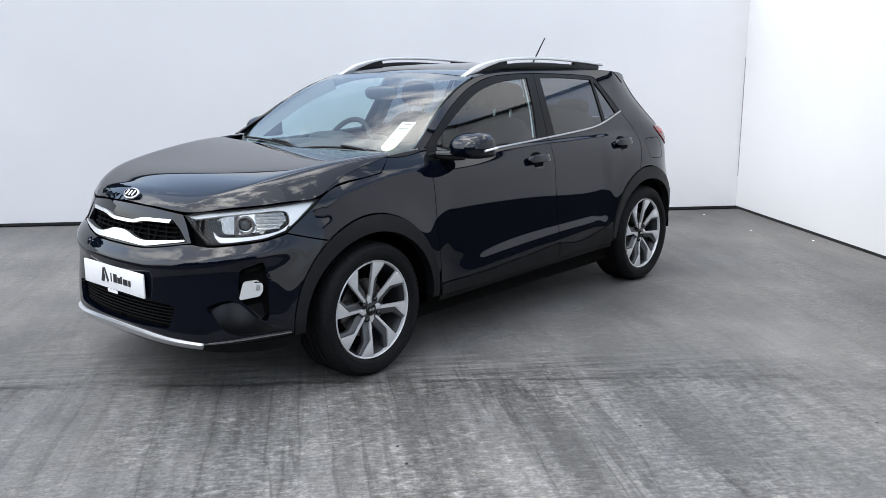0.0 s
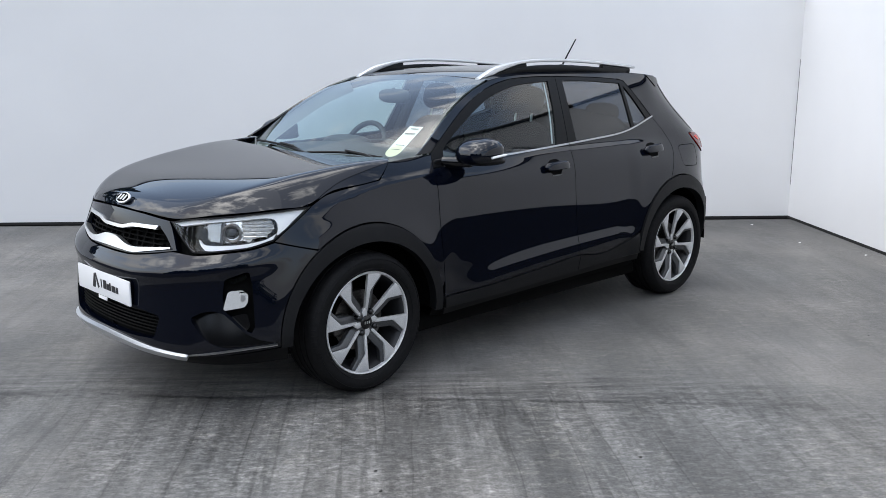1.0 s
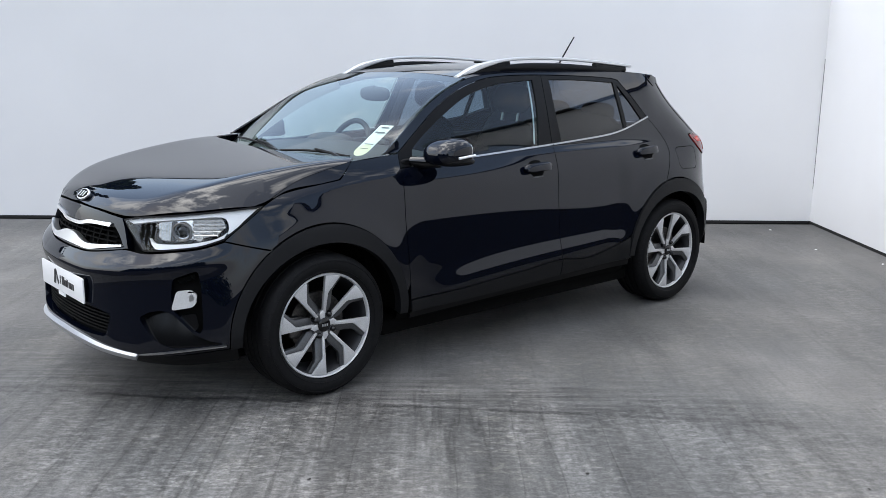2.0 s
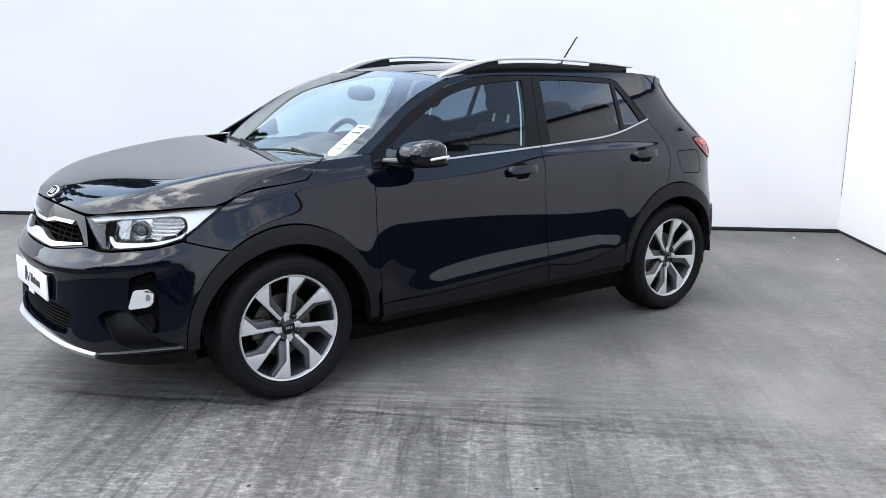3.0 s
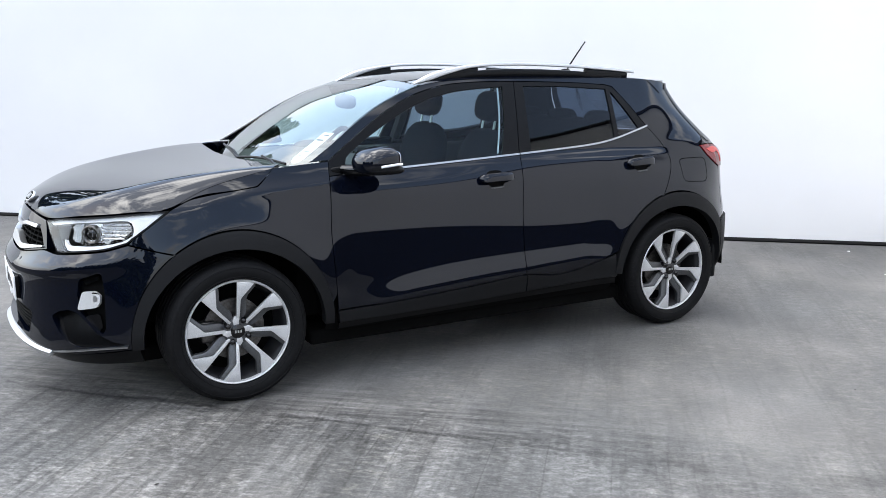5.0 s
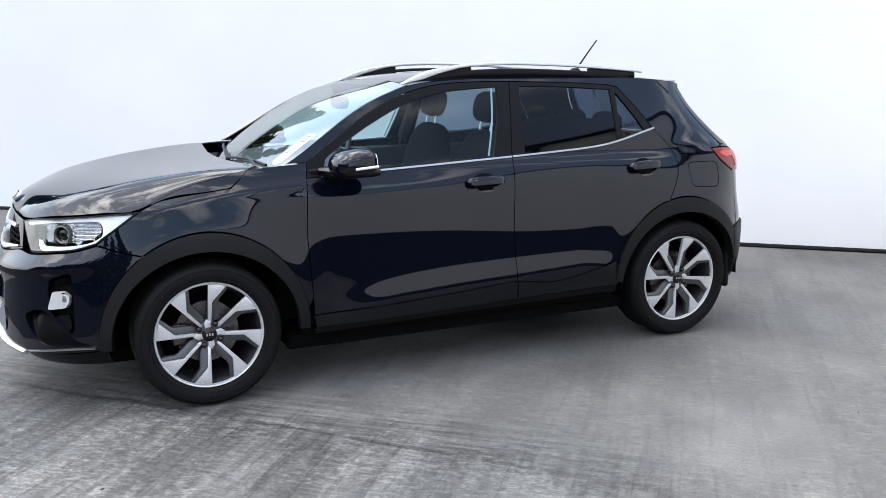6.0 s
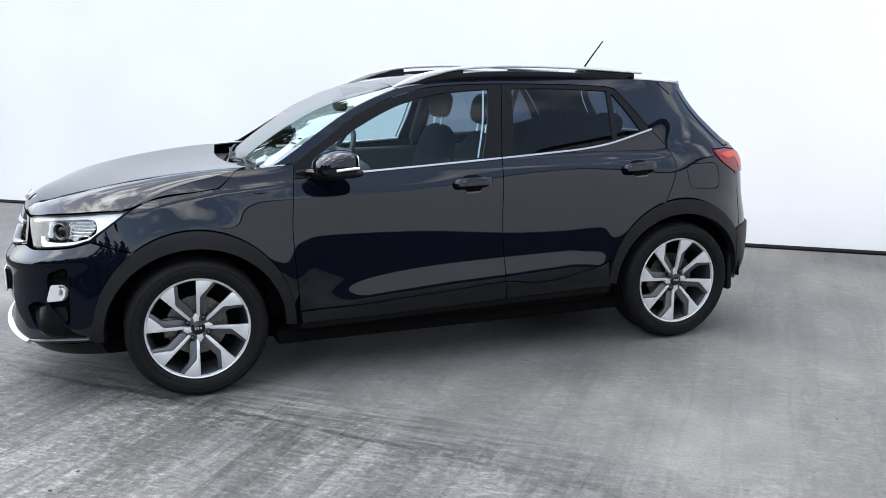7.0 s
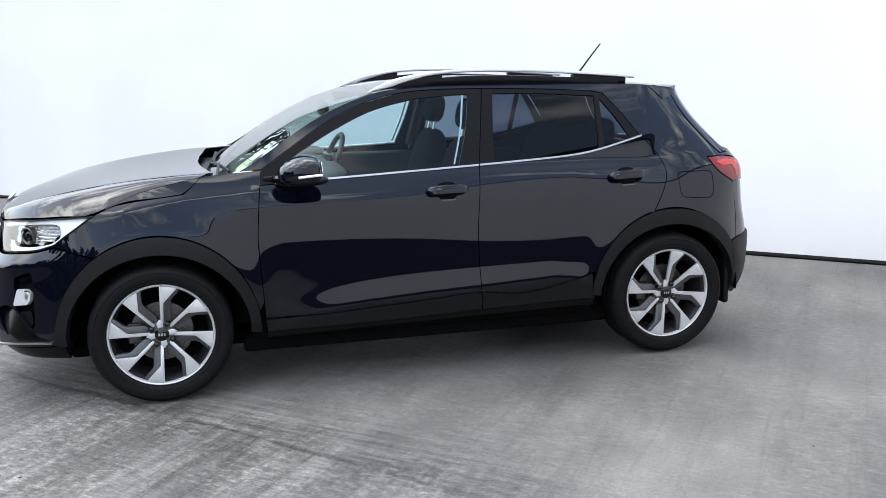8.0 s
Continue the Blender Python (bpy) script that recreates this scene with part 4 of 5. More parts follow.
def bonnet_surface(v):
    x, y = v[:, 0], np.abs(v[:, 1])
    w = np.maximum(np.interp(x, BX, BY), 0.02)
    low = np.interp(x, BX, BZ)
    z0, a = mid_line(x), np.minimum(fold_y(x), w - 0.02)
    a = np.maximum(a, 0.5 * w)
    top = np.maximum(fold_top(x), low)
    soft = 0.012
    past = soft * np.logaddexp(0, (y - a) / soft)
    q, p = (y - past) / a, past / np.maximum(w - a, 0.02)
    return np.stack([x, v[:, 1], z0 + (top - z0) * q ** 2 - (top - low) * (0.45 * p + 0.55 * p * p)], axis=1)


bonnet = empty("bonnet", car)
half = [(x, y) for x, y, _ in edge_p[:220:3] * [1, -1, 1]]
half += [(x, -y) for x, y, _ in edge_p[220:]]
left = np.array(half + [(-1.015, 0.66), (-1.03, 0.60), (-1.045, 0.45), (-1.07, 0.22), (-1.078, 0.0)])
outline = np.vstack([left, (left * [1, -1])[-2:0:-1]])[::-1]
dense = []
for a, b in zip(outline, np.roll(outline, -1, axis=0)):
    n = max(1, int(np.linalg.norm(b - a) / 0.02))
    dense += [a + (b - a) * k / n for k in range(n)]
dense = np.array(dense)
if np.sum(dense[:, 0] * np.roll(dense[:, 1], -1) - dense[:, 1] * np.roll(dense[:, 0], -1)) < 0:
    dense = dense[::-1]
panel("panel", bonnet, PAINT, skin(dense, bonnet_surface, 0.022, depth=0.014))
# the bonnet's steep side, from the fold down to the wing
for sign in (1, -1):
    low_side = [(s, float(bonnet_edge(s)[0]) + 0.003) for s in np.linspace(1.17, 1.51, 14)] + [(1.53, 0.975), (1.55, 0.990), (1.575, 1.011), (1.597, 1.0335)]
    high_side = [(s, float(fold_z(s)[0])) for s in np.linspace(1.597, 1.17, 18)]
    verts, faces, norms = skin(ring(low_side, high_side), wrap(), 0.012, gap=0.0)
    panel("side", [bonnet] if sign > 0 else [None, bonnet], PAINT, (verts, faces, norms))
lining = inset(dense, 0.02)
panel("underside", bonnet, VOID, skin(lining, lambda v: bonnet_surface(v) - [0, 0, 0.03], 0.05, depth=0.002))
badge_at = Matrix.Translation((-2.014, 0, 0.880)) @ pose(0, 0, 0, 0, -48, 0) @ pose(0, 0, 0, 0, 0, 90)
oval = [(0.058 * math.cos(t), 0.029 * math.sin(t)) for t in np.linspace(0, 2 * math.pi, 41)[:-1]]
part("badge", slab(oval, badge_at @ Matrix.Translation((0, 0, 0.008)), 0.010, 0.002), CHROME, bonnet, "oval chrome badge")
part("badge_field", slab([(x * 0.86, y * 0.8) for x, y in oval], badge_at @ Matrix.Translation((0, 0, 0.0095)), 0.003), VOID, bonnet)
for x in (-0.026, 0.0, 0.026):
    part("badge_bar", slab([(x - 0.009, -0.014), (x + 0.003, -0.014), (x + 0.009, 0.014), (x - 0.003, 0.014)], badge_at @ Matrix.Translation((0, 0, 0.011)), 0.003), CHROME, bonnet)

# --- windscreen, pillars, roof ---
screen_mid = spline((0.95, -1.075), (1.05, -0.955), (1.15, -0.805), (1.25, -0.632), (1.34, -0.435), (1.415, -0.205))
screen_bow = spline((0.95, 0.15), (1.05, 0.115), (1.25, 0.065), (1.40, 0.035))
screen_half = spline((0.95, 0.76), (1.05, 0.712), (1.15, 0.664), (1.25, 0.622), (1.34, 0.584), (1.415, 0.55))


def screen(v):
    y, z = -v[:, 0], v[:, 1]
    return np.stack([screen_mid(z) + screen_bow(z) * (y / screen_half(z)) ** 2, y, z], axis=1)


windscreen = tagged(empty("windscreen", car), "")
side_pts = [(float(screen_half(z)[0]) - 0.006, z) for z in np.linspace(0.985, 1.398, 14)]
screen_line = ring([(-y, z) for y, z in side_pts[::-1]], [(-0.5, 0.982), (0, 0.972), (0.5, 0.982)], side_pts, [(0.48, 1.404), (0.25, 1.412), (0, 1.415), (-0.25, 1.412), (-0.48, 1.404)], step=0.03)
panel("pane", windscreen, SCREEN, skin(screen_line, screen, 0.04, depth=0.004, gap=0), "clear greenish laminated glass")[0].visible_shadow = False
band = ring([(-y, z) for y, z in side_pts[::-1]], [(-0.5, 0.982), (0, 0.972), (0.5, 0.982)], side_pts, [(0.48, 1.404), (0, 1.415), (-0.48, 1.404)], step=0.03)
panel("black_edge", windscreen, SATIN, skin(band, lambda v: screen(v) + [0.006, 0, -0.003], 0.04, [inset(band, 0.024)], 0.002, gap=0), "black printed glass border")

pillars = [empty("roof_side", car) for _ in range(2)]
FRONT_EDGE = [(1.775, 1.052), (1.90, 1.128), (2.02, 1.205), (2.13, 1.27), (2.26, 1.333), (2.34, 1.363), (2.42, 1.388)]
pillar = ring([(1.872, 1.055), (1.775, 1.052)], FRONT_EDGE, level(ROOF_EDGE, 2.42, 3.62, 20), [(3.62, 1.404), (3.60, 1.389)], GASKET[-2::-1])
panel("panel", pillars, PAINT, skin(pillar, wrap(), 0.025, gap=0.0025))

roof_mid = spline((-0.25, 1.404), (-0.10, 1.437), (0.15, 1.460), (0.45, 1.468), (0.80, 1.456), (1.20, 1.436), (1.50, 1.404), (1.70, 1.376))
rs = np.linspace(2.36, 4.12, 160)
rp = body(rs, ROOF_EDGE(rs))
RX, RY, RZ = rp[:, 0], -rp[:, 1], rp[:, 2]


def roof_surface(v):
    x, y = v[:, 0], np.abs(v[:, 1])
    w, low = np.interp(x, RX, RY), np.interp(x, RX, RZ)
    q = np.clip(y / w, 0, 1.05)
    z0 = roof_mid(x)
    return np.stack([x, v[:, 1], z0 - (z0 - low) * (0.45 * q ** 2 + 0.55 * q ** 6)], axis=1)


roof = empty("roof", car)
k = rp[:, 0] < 1.33
head = [(-0.205, 0.0), (-0.212, 0.25), (-0.232, 0.48)]
side_edge = [(x, -y) for x, y, _ in rp[k & (rp[:, 0] > -0.24)][::4]]
roof_line = ring([(x, -y) for x, y in head], [(x, -y) for x, y in side_edge], [(1.33, -0.5), (1.33, 0.5)], side_edge[::-1], head[::-1])
panel("panel", roof, PAINT, skin(roof_line, roof_surface, 0.035, depth=0.012, gap=0.0015))
panel("headlining", roof, LINING, skin(inset(roof_line, 0.03), lambda v: roof_surface(v) - [0, 0, 0.03], 0.08, depth=0.002), "pale grey roof lining")
spoiler_line = ring([(1.335, -0.535), (1.335, 0.535)], [(1.335, 0.545), (1.42, 0.53), (1.455, 0.50)], [(1.455, 0.50), (1.52, 0.42), (1.575, 0.2), (1.585, 0), (1.575, -0.2), (1.52, -0.42), (1.455, -0.50)], [(1.455, -0.50), (1.42, -0.53), (1.335, -0.545)])
panel("spoiler", roof, PAINT, skin(spoiler_line, lambda v: roof_surface(v) + np.stack([v[:, 0] * 0, v[:, 0] * 0, 0.010 * np.clip((v[:, 0] - 1.36) * 5, 0, 1)], axis=1), 0.03, depth=0.04, gap=0.0015), "roof edge spoiler")

# the spoiler's turned-down ends
fin_line = ring([(3.945, 1.409), (4.06, 1.400), (4.165, 1.388)], [(4.165, 1.388), (4.142, 1.362)], [(4.142, 1.362), (4.09, 1.352), (4.03, 1.336)], [(4.03, 1.336), (3.985, 1.376), (3.945, 1.409)])
panel("spoiler_end", [roof] * 2, PAINT, skin(fin_line, lambda v: body(v[:, 0], v[:, 1], 0.004 + 0.05 * np.clip(v[:, 0] - 3.99, 0, 0.3) * np.clip((v[:, 1] - 1.33) / 0.06, 0, 1)), 0.015, depth=0.018, gap=0.001), "turned-down spoiler end")

# --- roof rails and aerial ---
rails = [empty("roof_rail", car) for _ in range(2)]
rail_top = spline((-0.235, 1.402), (-0.14, 1.448), (-0.02, 1.478), (0.10, 1.495), (0.40, 1.508), (0.80, 1.495), (1.215, 1.467))


def rail_bar(x0, x1, z_up, z_dn, y0, half, n=40):
    bm = bmesh.new()
    rows = []
    for x in np.linspace(x0, x1, n):
        a, b = z_dn(x), z_up(x)
        y = y0(x)
        m, h = (a + b) / 2, (b - a) / 2
        rows.append([bm.verts.new((x, y + half * math.copysign(abs(math.cos(t)) ** 0.6, math.cos(t)), m + h * math.copysign(abs(math.sin(t)) ** 0.6, math.sin(t)))) for t in np.linspace(0, 2 * math.pi, 13)[:-1]])
    for u, v in zip(rows, rows[1:]):
        for j in range(12):
            bm.faces.new((u[j], u[(j + 1) % 12], v[(j + 1) % 12], v[j]))
    bm.faces.new(rows[0])
    bm.faces.new(rows[-1])
    bmesh.ops.recalc_face_normals(bm, faces=bm.faces[:])
    return bm


roof_at = lambda x, y: float(roof_surface(np.array([[x, y]]))[0, 2])
for side, rail in zip((-1, 1), rails):
    line = lambda x: side * (0.497 - 0.012 * min(max((x - 0.9) / 0.3, 0), 1) + 0.012 * min(max((x + 0.1) / 0.3, 0), 1))
    top = lambda x: float(rail_top(x)[0])
    part("bar", rail_bar(-0.235, 1.215, top, lambda x: max(top(x) - 0.018 - 0.020 * max(0, 1 - abs(x + 0.12) / 0.2), roof_at(x, line(x)) - 0.004) if x < 0.1 else top(x) - 0.018, line, 0.019), SILVER, rail, "silver rail bar")
    part("front_foot", rail_bar(-0.12, 0.14, lambda x: top(x) - 0.016, lambda x: roof_at(x, line(x)) - 0.006, line, 0.014, 16), SATIN, rail, "black rail foot")
    part("rear_foot", rail_bar(0.86, 1.165, lambda x: top(x) - 0.017, lambda x: min(roof_at(x, line(x)) - 0.004, top(x) - 0.02), line, 0.015, 16), SATIN, rail, "black rail foot")
    part("base_strip", rail_bar(-0.18, 1.12, lambda x: max(roof_at(x, line(x)) + 0.006, min(top(x) - 0.034, roof_at(x, line(x)) + 0.05)), lambda x: roof_at(x, line(x)) - 0.008, line, 0.017, 40), SATIN, rail, "black rail base")
aerial = empty("aerial", car)
aerial.location.y = -0.02
part("rod", tube([(1.115, 0, 1.475), (1.18, 0, 1.557), (1.248, 0, 1.640)], 0.0058, 8, 0.004), SATIN, aerial)
part("base", blob((1.10, 0, 1.452), (0.035, 0.02, 0.022)), SATIN, aerial)

# --- door mirrors ---
for side in (-1, 1):
    m = empty("door_mirror", car)
    c = (-0.625, side * 0.882, 1.058) if side < 0 else (-0.58, 0.84, 1.072)
    bm = blob(c, (0.112, 0.102, 0.070), 2.7, 24)
    for v in bm.verts:
        d = v.co - Vector(c)
        if d.x > 0.055:
            v.co.x = c[0] + 0.055 + (d.x - 0.055) * 0.25
        if d.z < 0:
            v.co.z = c[2] + d.z * 0.86
        v.co.z -= 0.018 * max(0, -d.x / 0.11) * (1 if d.z > 0 else 0.2)
        v.co.x += 0.10 * (abs(d.y) - 0.0) * (1 if d.y * side > 0 else -1) * 0.6
    part("mirror_cap", bm, PAINT, m, "glossy black mirror cap")
    bm = blob((c[0] + 0.01, c[1], c[2] - 0.038), (0.100, 0.097, 0.022), 3, 18)
    for v in bm.verts:
        d = v.co.y - c[1]
        v.co.x += 0.06 * d * side
    part("mirror_body", bm, SATIN, m, "satin black lower shell")
    pts = [Vector((c[0] + 0.004 + x, c[1] + side * (0.062 + 0.044 * (1 - (x / 0.13) ** 2) ** 0.5), c[2] + z)) for x, z in [(-0.035, -0.016), (0.0, -0.012), (0.04, -0.009), (0.072, -0.008)]]
    part("indicator", tube(pts, 0.006, 8), DRL, m, "clear indicator strip")
    arm = [(-0.735, 0.735, 1.012), (-0.70, 0.79, 1.010), (-0.64, 0.84, 1.014)]
    part("mirror_arm", tube([(x, side * y, z) for x, y, z in arm], 0.024, 12, 0.03), GLOSS, m)
    part("sail_base", blob((-0.752, side * 0.734, 1.010), (0.045, 0.012, 0.016), 3, 12), SATIN, m)
    part("mirror_glass", blob((c[0] + 0.079, c[1], c[2]), (0.004, 0.078, 0.048), 4, 12), MIRROR, m, "mirror glass")

# --- wipers and scuttle ---
scuttle = np.array([(-1.07, y) for y in np.linspace(-0.64, 0.64, 40)] + [(-0.86, y) for y in np.linspace(0.68, -0.68, 40)])
panel("scuttle_panel", car, SATIN, skin(scuttle[::-1] if np.sum(scuttle[:, 0] * np.roll(scuttle[:, 1], -1) - scuttle[:, 1] * np.roll(scuttle[:, 0], -1)) < 0 else scuttle,
      lambda v: np.stack([v[:, 0], v[:, 1], 0.985 + 0.0 * v[:, 0]], axis=1), 0.06, depth=0.02, gap=0), "black plastic scuttle below the windscreen")


def on_screen(y, z, up):
    p, q = screen(np.array([[-y, z]]))[0], screen(np.array([[-y, z + 0.01]]))[0]
    n = np.cross(screen(np.array([[-y + 0.01, z]]))[0] - p, q - p)
    return p + up * n / np.linalg.norm(n)


for y0, z0, y1, z1 in ((0.60, 1.03, -0.02, 1.008), (-0.02, 1.012, -0.52, 1.020)):
    w = empty("wiper", car)
    pts = [on_screen(y0 + (y1 - y0) * t, z0 + (z1 - z0) * t + 0.012 * math.sin(math.pi * t), 0.012) for t in np.linspace(0, 1, 12)]
    part("blade", tube(pts, 0.0065, 6), SATIN, w)
    pivot = np.array([-1.0, y1 - 0.1 if y1 < -0.3 else 0.0, 1.005])
    mid = pts[6] + [-0.006, 0, 0.012]
    part("arm", tube([pivot, (pivot + mid) / 2 + [0, 0, 0.014], mid], 0.009, 6, 0.006), SATIN, w)
    part("pivot_cap", blob(pivot, (0.022, 0.022, 0.016), 2.2, 8), SATIN, w)

# --- wheels ---
def wheel_mesh():
    """One wheel about the origin, its face towards minus y."""
    w = empty("wheel", car)
    prof = [(0.235, 0.02), (0.243, -0.004), (0.262, -0.016), (0.290, -0.018), (0.306, -0.012), (0.318, 0.002), (0.3235, 0.018)]
    for g in (0.045, 0.085, 0.125, 0.165):
        prof += [(0.3245, g - 0.005), (0.3175, g - 0.004), (0.3175, g + 0.004), (0.3245, g + 0.005)]
    prof += [(0.322, 0.19), (0.312, 0.205), (0.28, 0.212), (0.24, 0.205), (0.222, 0.19)]
    part("tyre", lathe(prof, 96), RUBBER, w, "black road tyre")
    me = bmesh.new()
    for k in range(72):
        t = 2 * math.pi * k / 72
        b = slab([(0.3065, -0.0128), (0.3185, 0.0012), (0.3165, 0.004), (0.3045, -0.0095)], Matrix.Rotation(t, 4, "Y"), 0.0045)
        tmp = bpy.data.meshes.new("rib")
        b.to_mesh(tmp)
        b.free()
        me.from_mesh(tmp)
        bpy.data.meshes.remove(tmp)
    tagged(part("tread_ribs", me, RUBBER, w, "", False), kind="stuff")
    for r, y in ((0.256, -0.0165), (0.297, -0.0175)):
        part("sidewall_ring", lathe([(r - 0.0015, y + 0.001), (r, y - 0.0012), (r + 0.0015, y + 0.001)], 96), RUBBER, w)
    part("rim_barrel", lathe([(0.238, 0.006), (0.234, 0.012), (0.226, 0.02), (0.215, 0.05), (0.205, 0.12), (0.21, 0.19)], 72), BARREL, w, "wheel barrel darkened for the shade behind the spokes")
    part("rim_lip", lathe([(0.2395, 0.010), (0.2395, 0.000), (0.236, -0.003), (0.231, -0.001), (0.2275, 0.006), (0.2275, 0.014)], 96), MACHINED, w, "bright machined lip")
    part("brake_disc", lathe([(0.03, 0.075), (0.14, 0.075), (0.14, 0.095), (0.03, 0.095)], 48), STEEL, w, "worn steel brake disc")
    part("brake_caliper", block((-0.155, 0.055, -0.05), (-0.085, 0.115, 0.05), 0.012), STEEL, w, "grey brake caliper")
    # black disc put inside the wheel in place of the shade there
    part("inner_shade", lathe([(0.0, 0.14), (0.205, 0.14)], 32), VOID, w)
    for k in range(8):
        turn = Matrix.Rotation(radians(45 * k + 2), 4, "Y")
        # local plane: first axis across the spoke, second along it
        at = turn @ Matrix(((1, 0, 0, 0), (0, 0, -1, 0), (0, 1, 0, 0), (0, 0, 0, 1)))
        blade = [(-0.005, 0.046), (-0.006, 0.2290), (0.030, 0.2275), (0.058, 0.2215), (0.071, 0.2170), (0.0145, 0.1545), (0.0105, 0.146), (0.0085, 0.052)]
        bm = slab(blade, at, 0.016, 0.0012)
        for v in bm.verts:
            r = math.hypot(v.co.x, v.co.z)
            v.co.y += 0.020 * max(0, (0.20 - r) / 0.15) ** 1.5
        part("spoke", bm, MACHINED, w, "machined silver spoke face")
        wing = [(0.0092, 0.050), (0.0112, 0.146), (0.0150, 0.1540), (0.0715, 0.2165), (0.083, 0.2120), (0.081, 0.2035), (0.047, 0.164), (0.042, 0.150), (0.041, 0.078), (0.030, 0.056)]
        bm = slab(wing, at @ Matrix.Translation((0, 0, -0.007)), 0.024, 0.0015)
        for v in bm.verts:
            r = math.hypot(v.co.x, v.co.z)
            across, up = (at.inverted() @ v.co).xy
            inner = 0.012 if up < 0.150 else 0.012 + (up - 0.150) * 0.92
            v.co.y += 0.022 * max(0, (0.20 - r) / 0.15) ** 1.5 + 0.34 * max(0.0, across - inner)
        part("spoke_side", bm, ALLOY, w, "grey painted spoke flank")
    part("hub", lathe([(0.0, 0.020), (0.056, 0.020), (0.062, 0.026), (0.066, 0.05)], 48), ALLOY, w)
    part("centre_cap", lathe([(0.0, 0.0105), (0.026, 0.0115), (0.032, 0.016), (0.032, 0.03)], 40), GLOSS, w, "black centre cap")
    for k in range(4):
        at = Matrix.Rotation(radians(-10 - 90 * k), 4, "Y") @ Matrix(((1, 0, 0, 0), (0, 0, -1, 0), (0, 1, 0, 0), (0, 0, 0, 1)))
        wedge = [(-0.012, 0.030), (0.012, 0.030), (0.016, 0.054), (0.009, 0.060), (0.004, 0.070), (-0.005, 0.061), (-0.013, 0.053)]
        part("hub_wedge", slab(wedge, at @ Matrix.Translation((0, 0, -0.018)), 0.012, 0.001), MACHINED, w, "machined silver wedge between bolts")
    for x in (-0.012, 0.0, 0.012):
        part("cap_mark", block((x - 0.0035, 0.0095, -0.006), (x + 0.0035, 0.0112, 0.006)), SILVER, w, "", False)
    for k in range(4):
        a = radians(90 * k + 60)
        bm = lathe([(0.0, 0.004), (0.006, 0.005), (0.0115, 0.009), (0.013, 0.014), (0.013, 0.03), (0.015, 0.034)], 16)
        bmesh.ops.translate(bm, vec=(0.053 * math.cos(a), 0, 0.053 * math.sin(a)), verts=bm.verts[:])
        part("wheel_bolt", bm, GLOSS, w, "black capped bolt")
    part("valve", tube([(-0.168, 0.004, 0.198), (-0.172, -0.012, 0.205)], 0.004, 8), SATIN, w)
    return w


first = wheel_mesh()
tagged(first, group="wheels of the car")
first.matrix_basis = pose(AXLE_F, -0.826, HUB + 0.003)
for x, side, spin in ((AXLE_R, -1, 3), (AXLE_F, 1, 30), (AXLE_R, 1, 70)):
    copy_thing(first, pose(x, side * 0.826, HUB + 0.003, 0, spin, 0 if side < 0 else 180))

# --- mud flaps behind the rear wheels ---
for side in (-1, 1):
    bm = block((1.665, 0.60, 0.225), (1.70, 0.775, 0.46), 0.014)
    if side < 0:
        bmesh.ops.scale(bm, vec=(1, -1, 1), verts=bm.verts[:])
        bmesh.ops.reverse_faces(bm, faces=bm.faces[:])
    part("mud_flap", bm, CLAD, car, "black rubber flap behind the rear wheel")

# --- cabin ---
dashboard = empty("dashboard", car)
part("top_pad", blob((-0.62, 0, 0.955), (0.30, 0.66, 0.075), 3.5, 20), DASH, dashboard)
part("cluster_hood", blob((-0.44, 0.36, 1.01), (0.10, 0.17, 0.050), 2.6, 14), DASH, dashboard)
part("lower_panel", block((-0.75, -0.64, 0.45), (-0.40, 0.64, 0.93), 0.05), DASH, dashboard)
part("centre_screen", block((-0.40, -0.11, 0.93), (-0.37, 0.11, 1.05), 0.008, None), GLOSS, dashboard)
part("console", block((-0.45, -0.11, 0.35), (0.45, 0.11, 0.62), 0.04), DASH, car, "dark centre console")
steering = empty("steering_wheel", car)
at = Matrix.Translation((-0.315, 0.36, 0.955)) @ pose(0, 0, 0, 0, -66, 0)
circle = [at @ Vector((0.182 * math.cos(t), 0.182 * math.sin(t), 0)) for t in np.linspace(0, 2 * math.pi, 49)]
part("grip", tube(circle, 0.016, 10), DASH, steering)
bm = blob((0, 0, 0), (0.062, 0.075, 0.022), 2.6, 14)
bmesh.ops.transform(bm, matrix=at, verts=bm.verts[:])
part("airbag_pad", bm, DASH, steering)
for a in (0, 90, 180):
    t = radians(a + 180)
    part("wheel_spoke", tube([at @ Vector((0.05 * math.sin(t), 0.05 * math.cos(t), 0)), at @ Vector((0.175 * math.sin(t), 0.175 * math.cos(t), 0.004))], 0.014, 8), DASH, steering)
part("column", tube([at @ Vector((0, 0, 0)), (-0.5, 0.36, 0.88)], 0.035, 10), DASH, steering)


def seat(y0, x0):
    st = empty("front_seat", car)
    part("cushion", blob((x0 - 0.12, y0, 0.58), (0.27, 0.25, 0.09), 3.2, 16), FABRIC, st)
    part("base", block((x0 - 0.30, y0 - 0.2, 0.26), (x0 + 0.1, y0 + 0.2, 0.52), 0.02), VOID, st)
    part("backrest", blob((0, 0, 0), (0.075, 0.245, 0.292), 3.0, 18, pose(x0 + 0.19, y0, 0.862, 0, 14, 0)), FABRIC, st, "charcoal cloth backrest")
    part("head_restraint", blob((0, 0, 0), (0.052, 0.128, 0.084), 2.9, 16, pose(x0 + 0.258, y0, 1.268, 0, 12, 0)), FABRIC, st, "charcoal head restraint")
    for d in (-0.06, 0.06):
        part("restraint_post", tube([(x0 + 0.235, y0 + d, 1.13), (x0 + 0.25, y0 + d, 1.20)], 0.007, 8), CHROME, st)
    return st


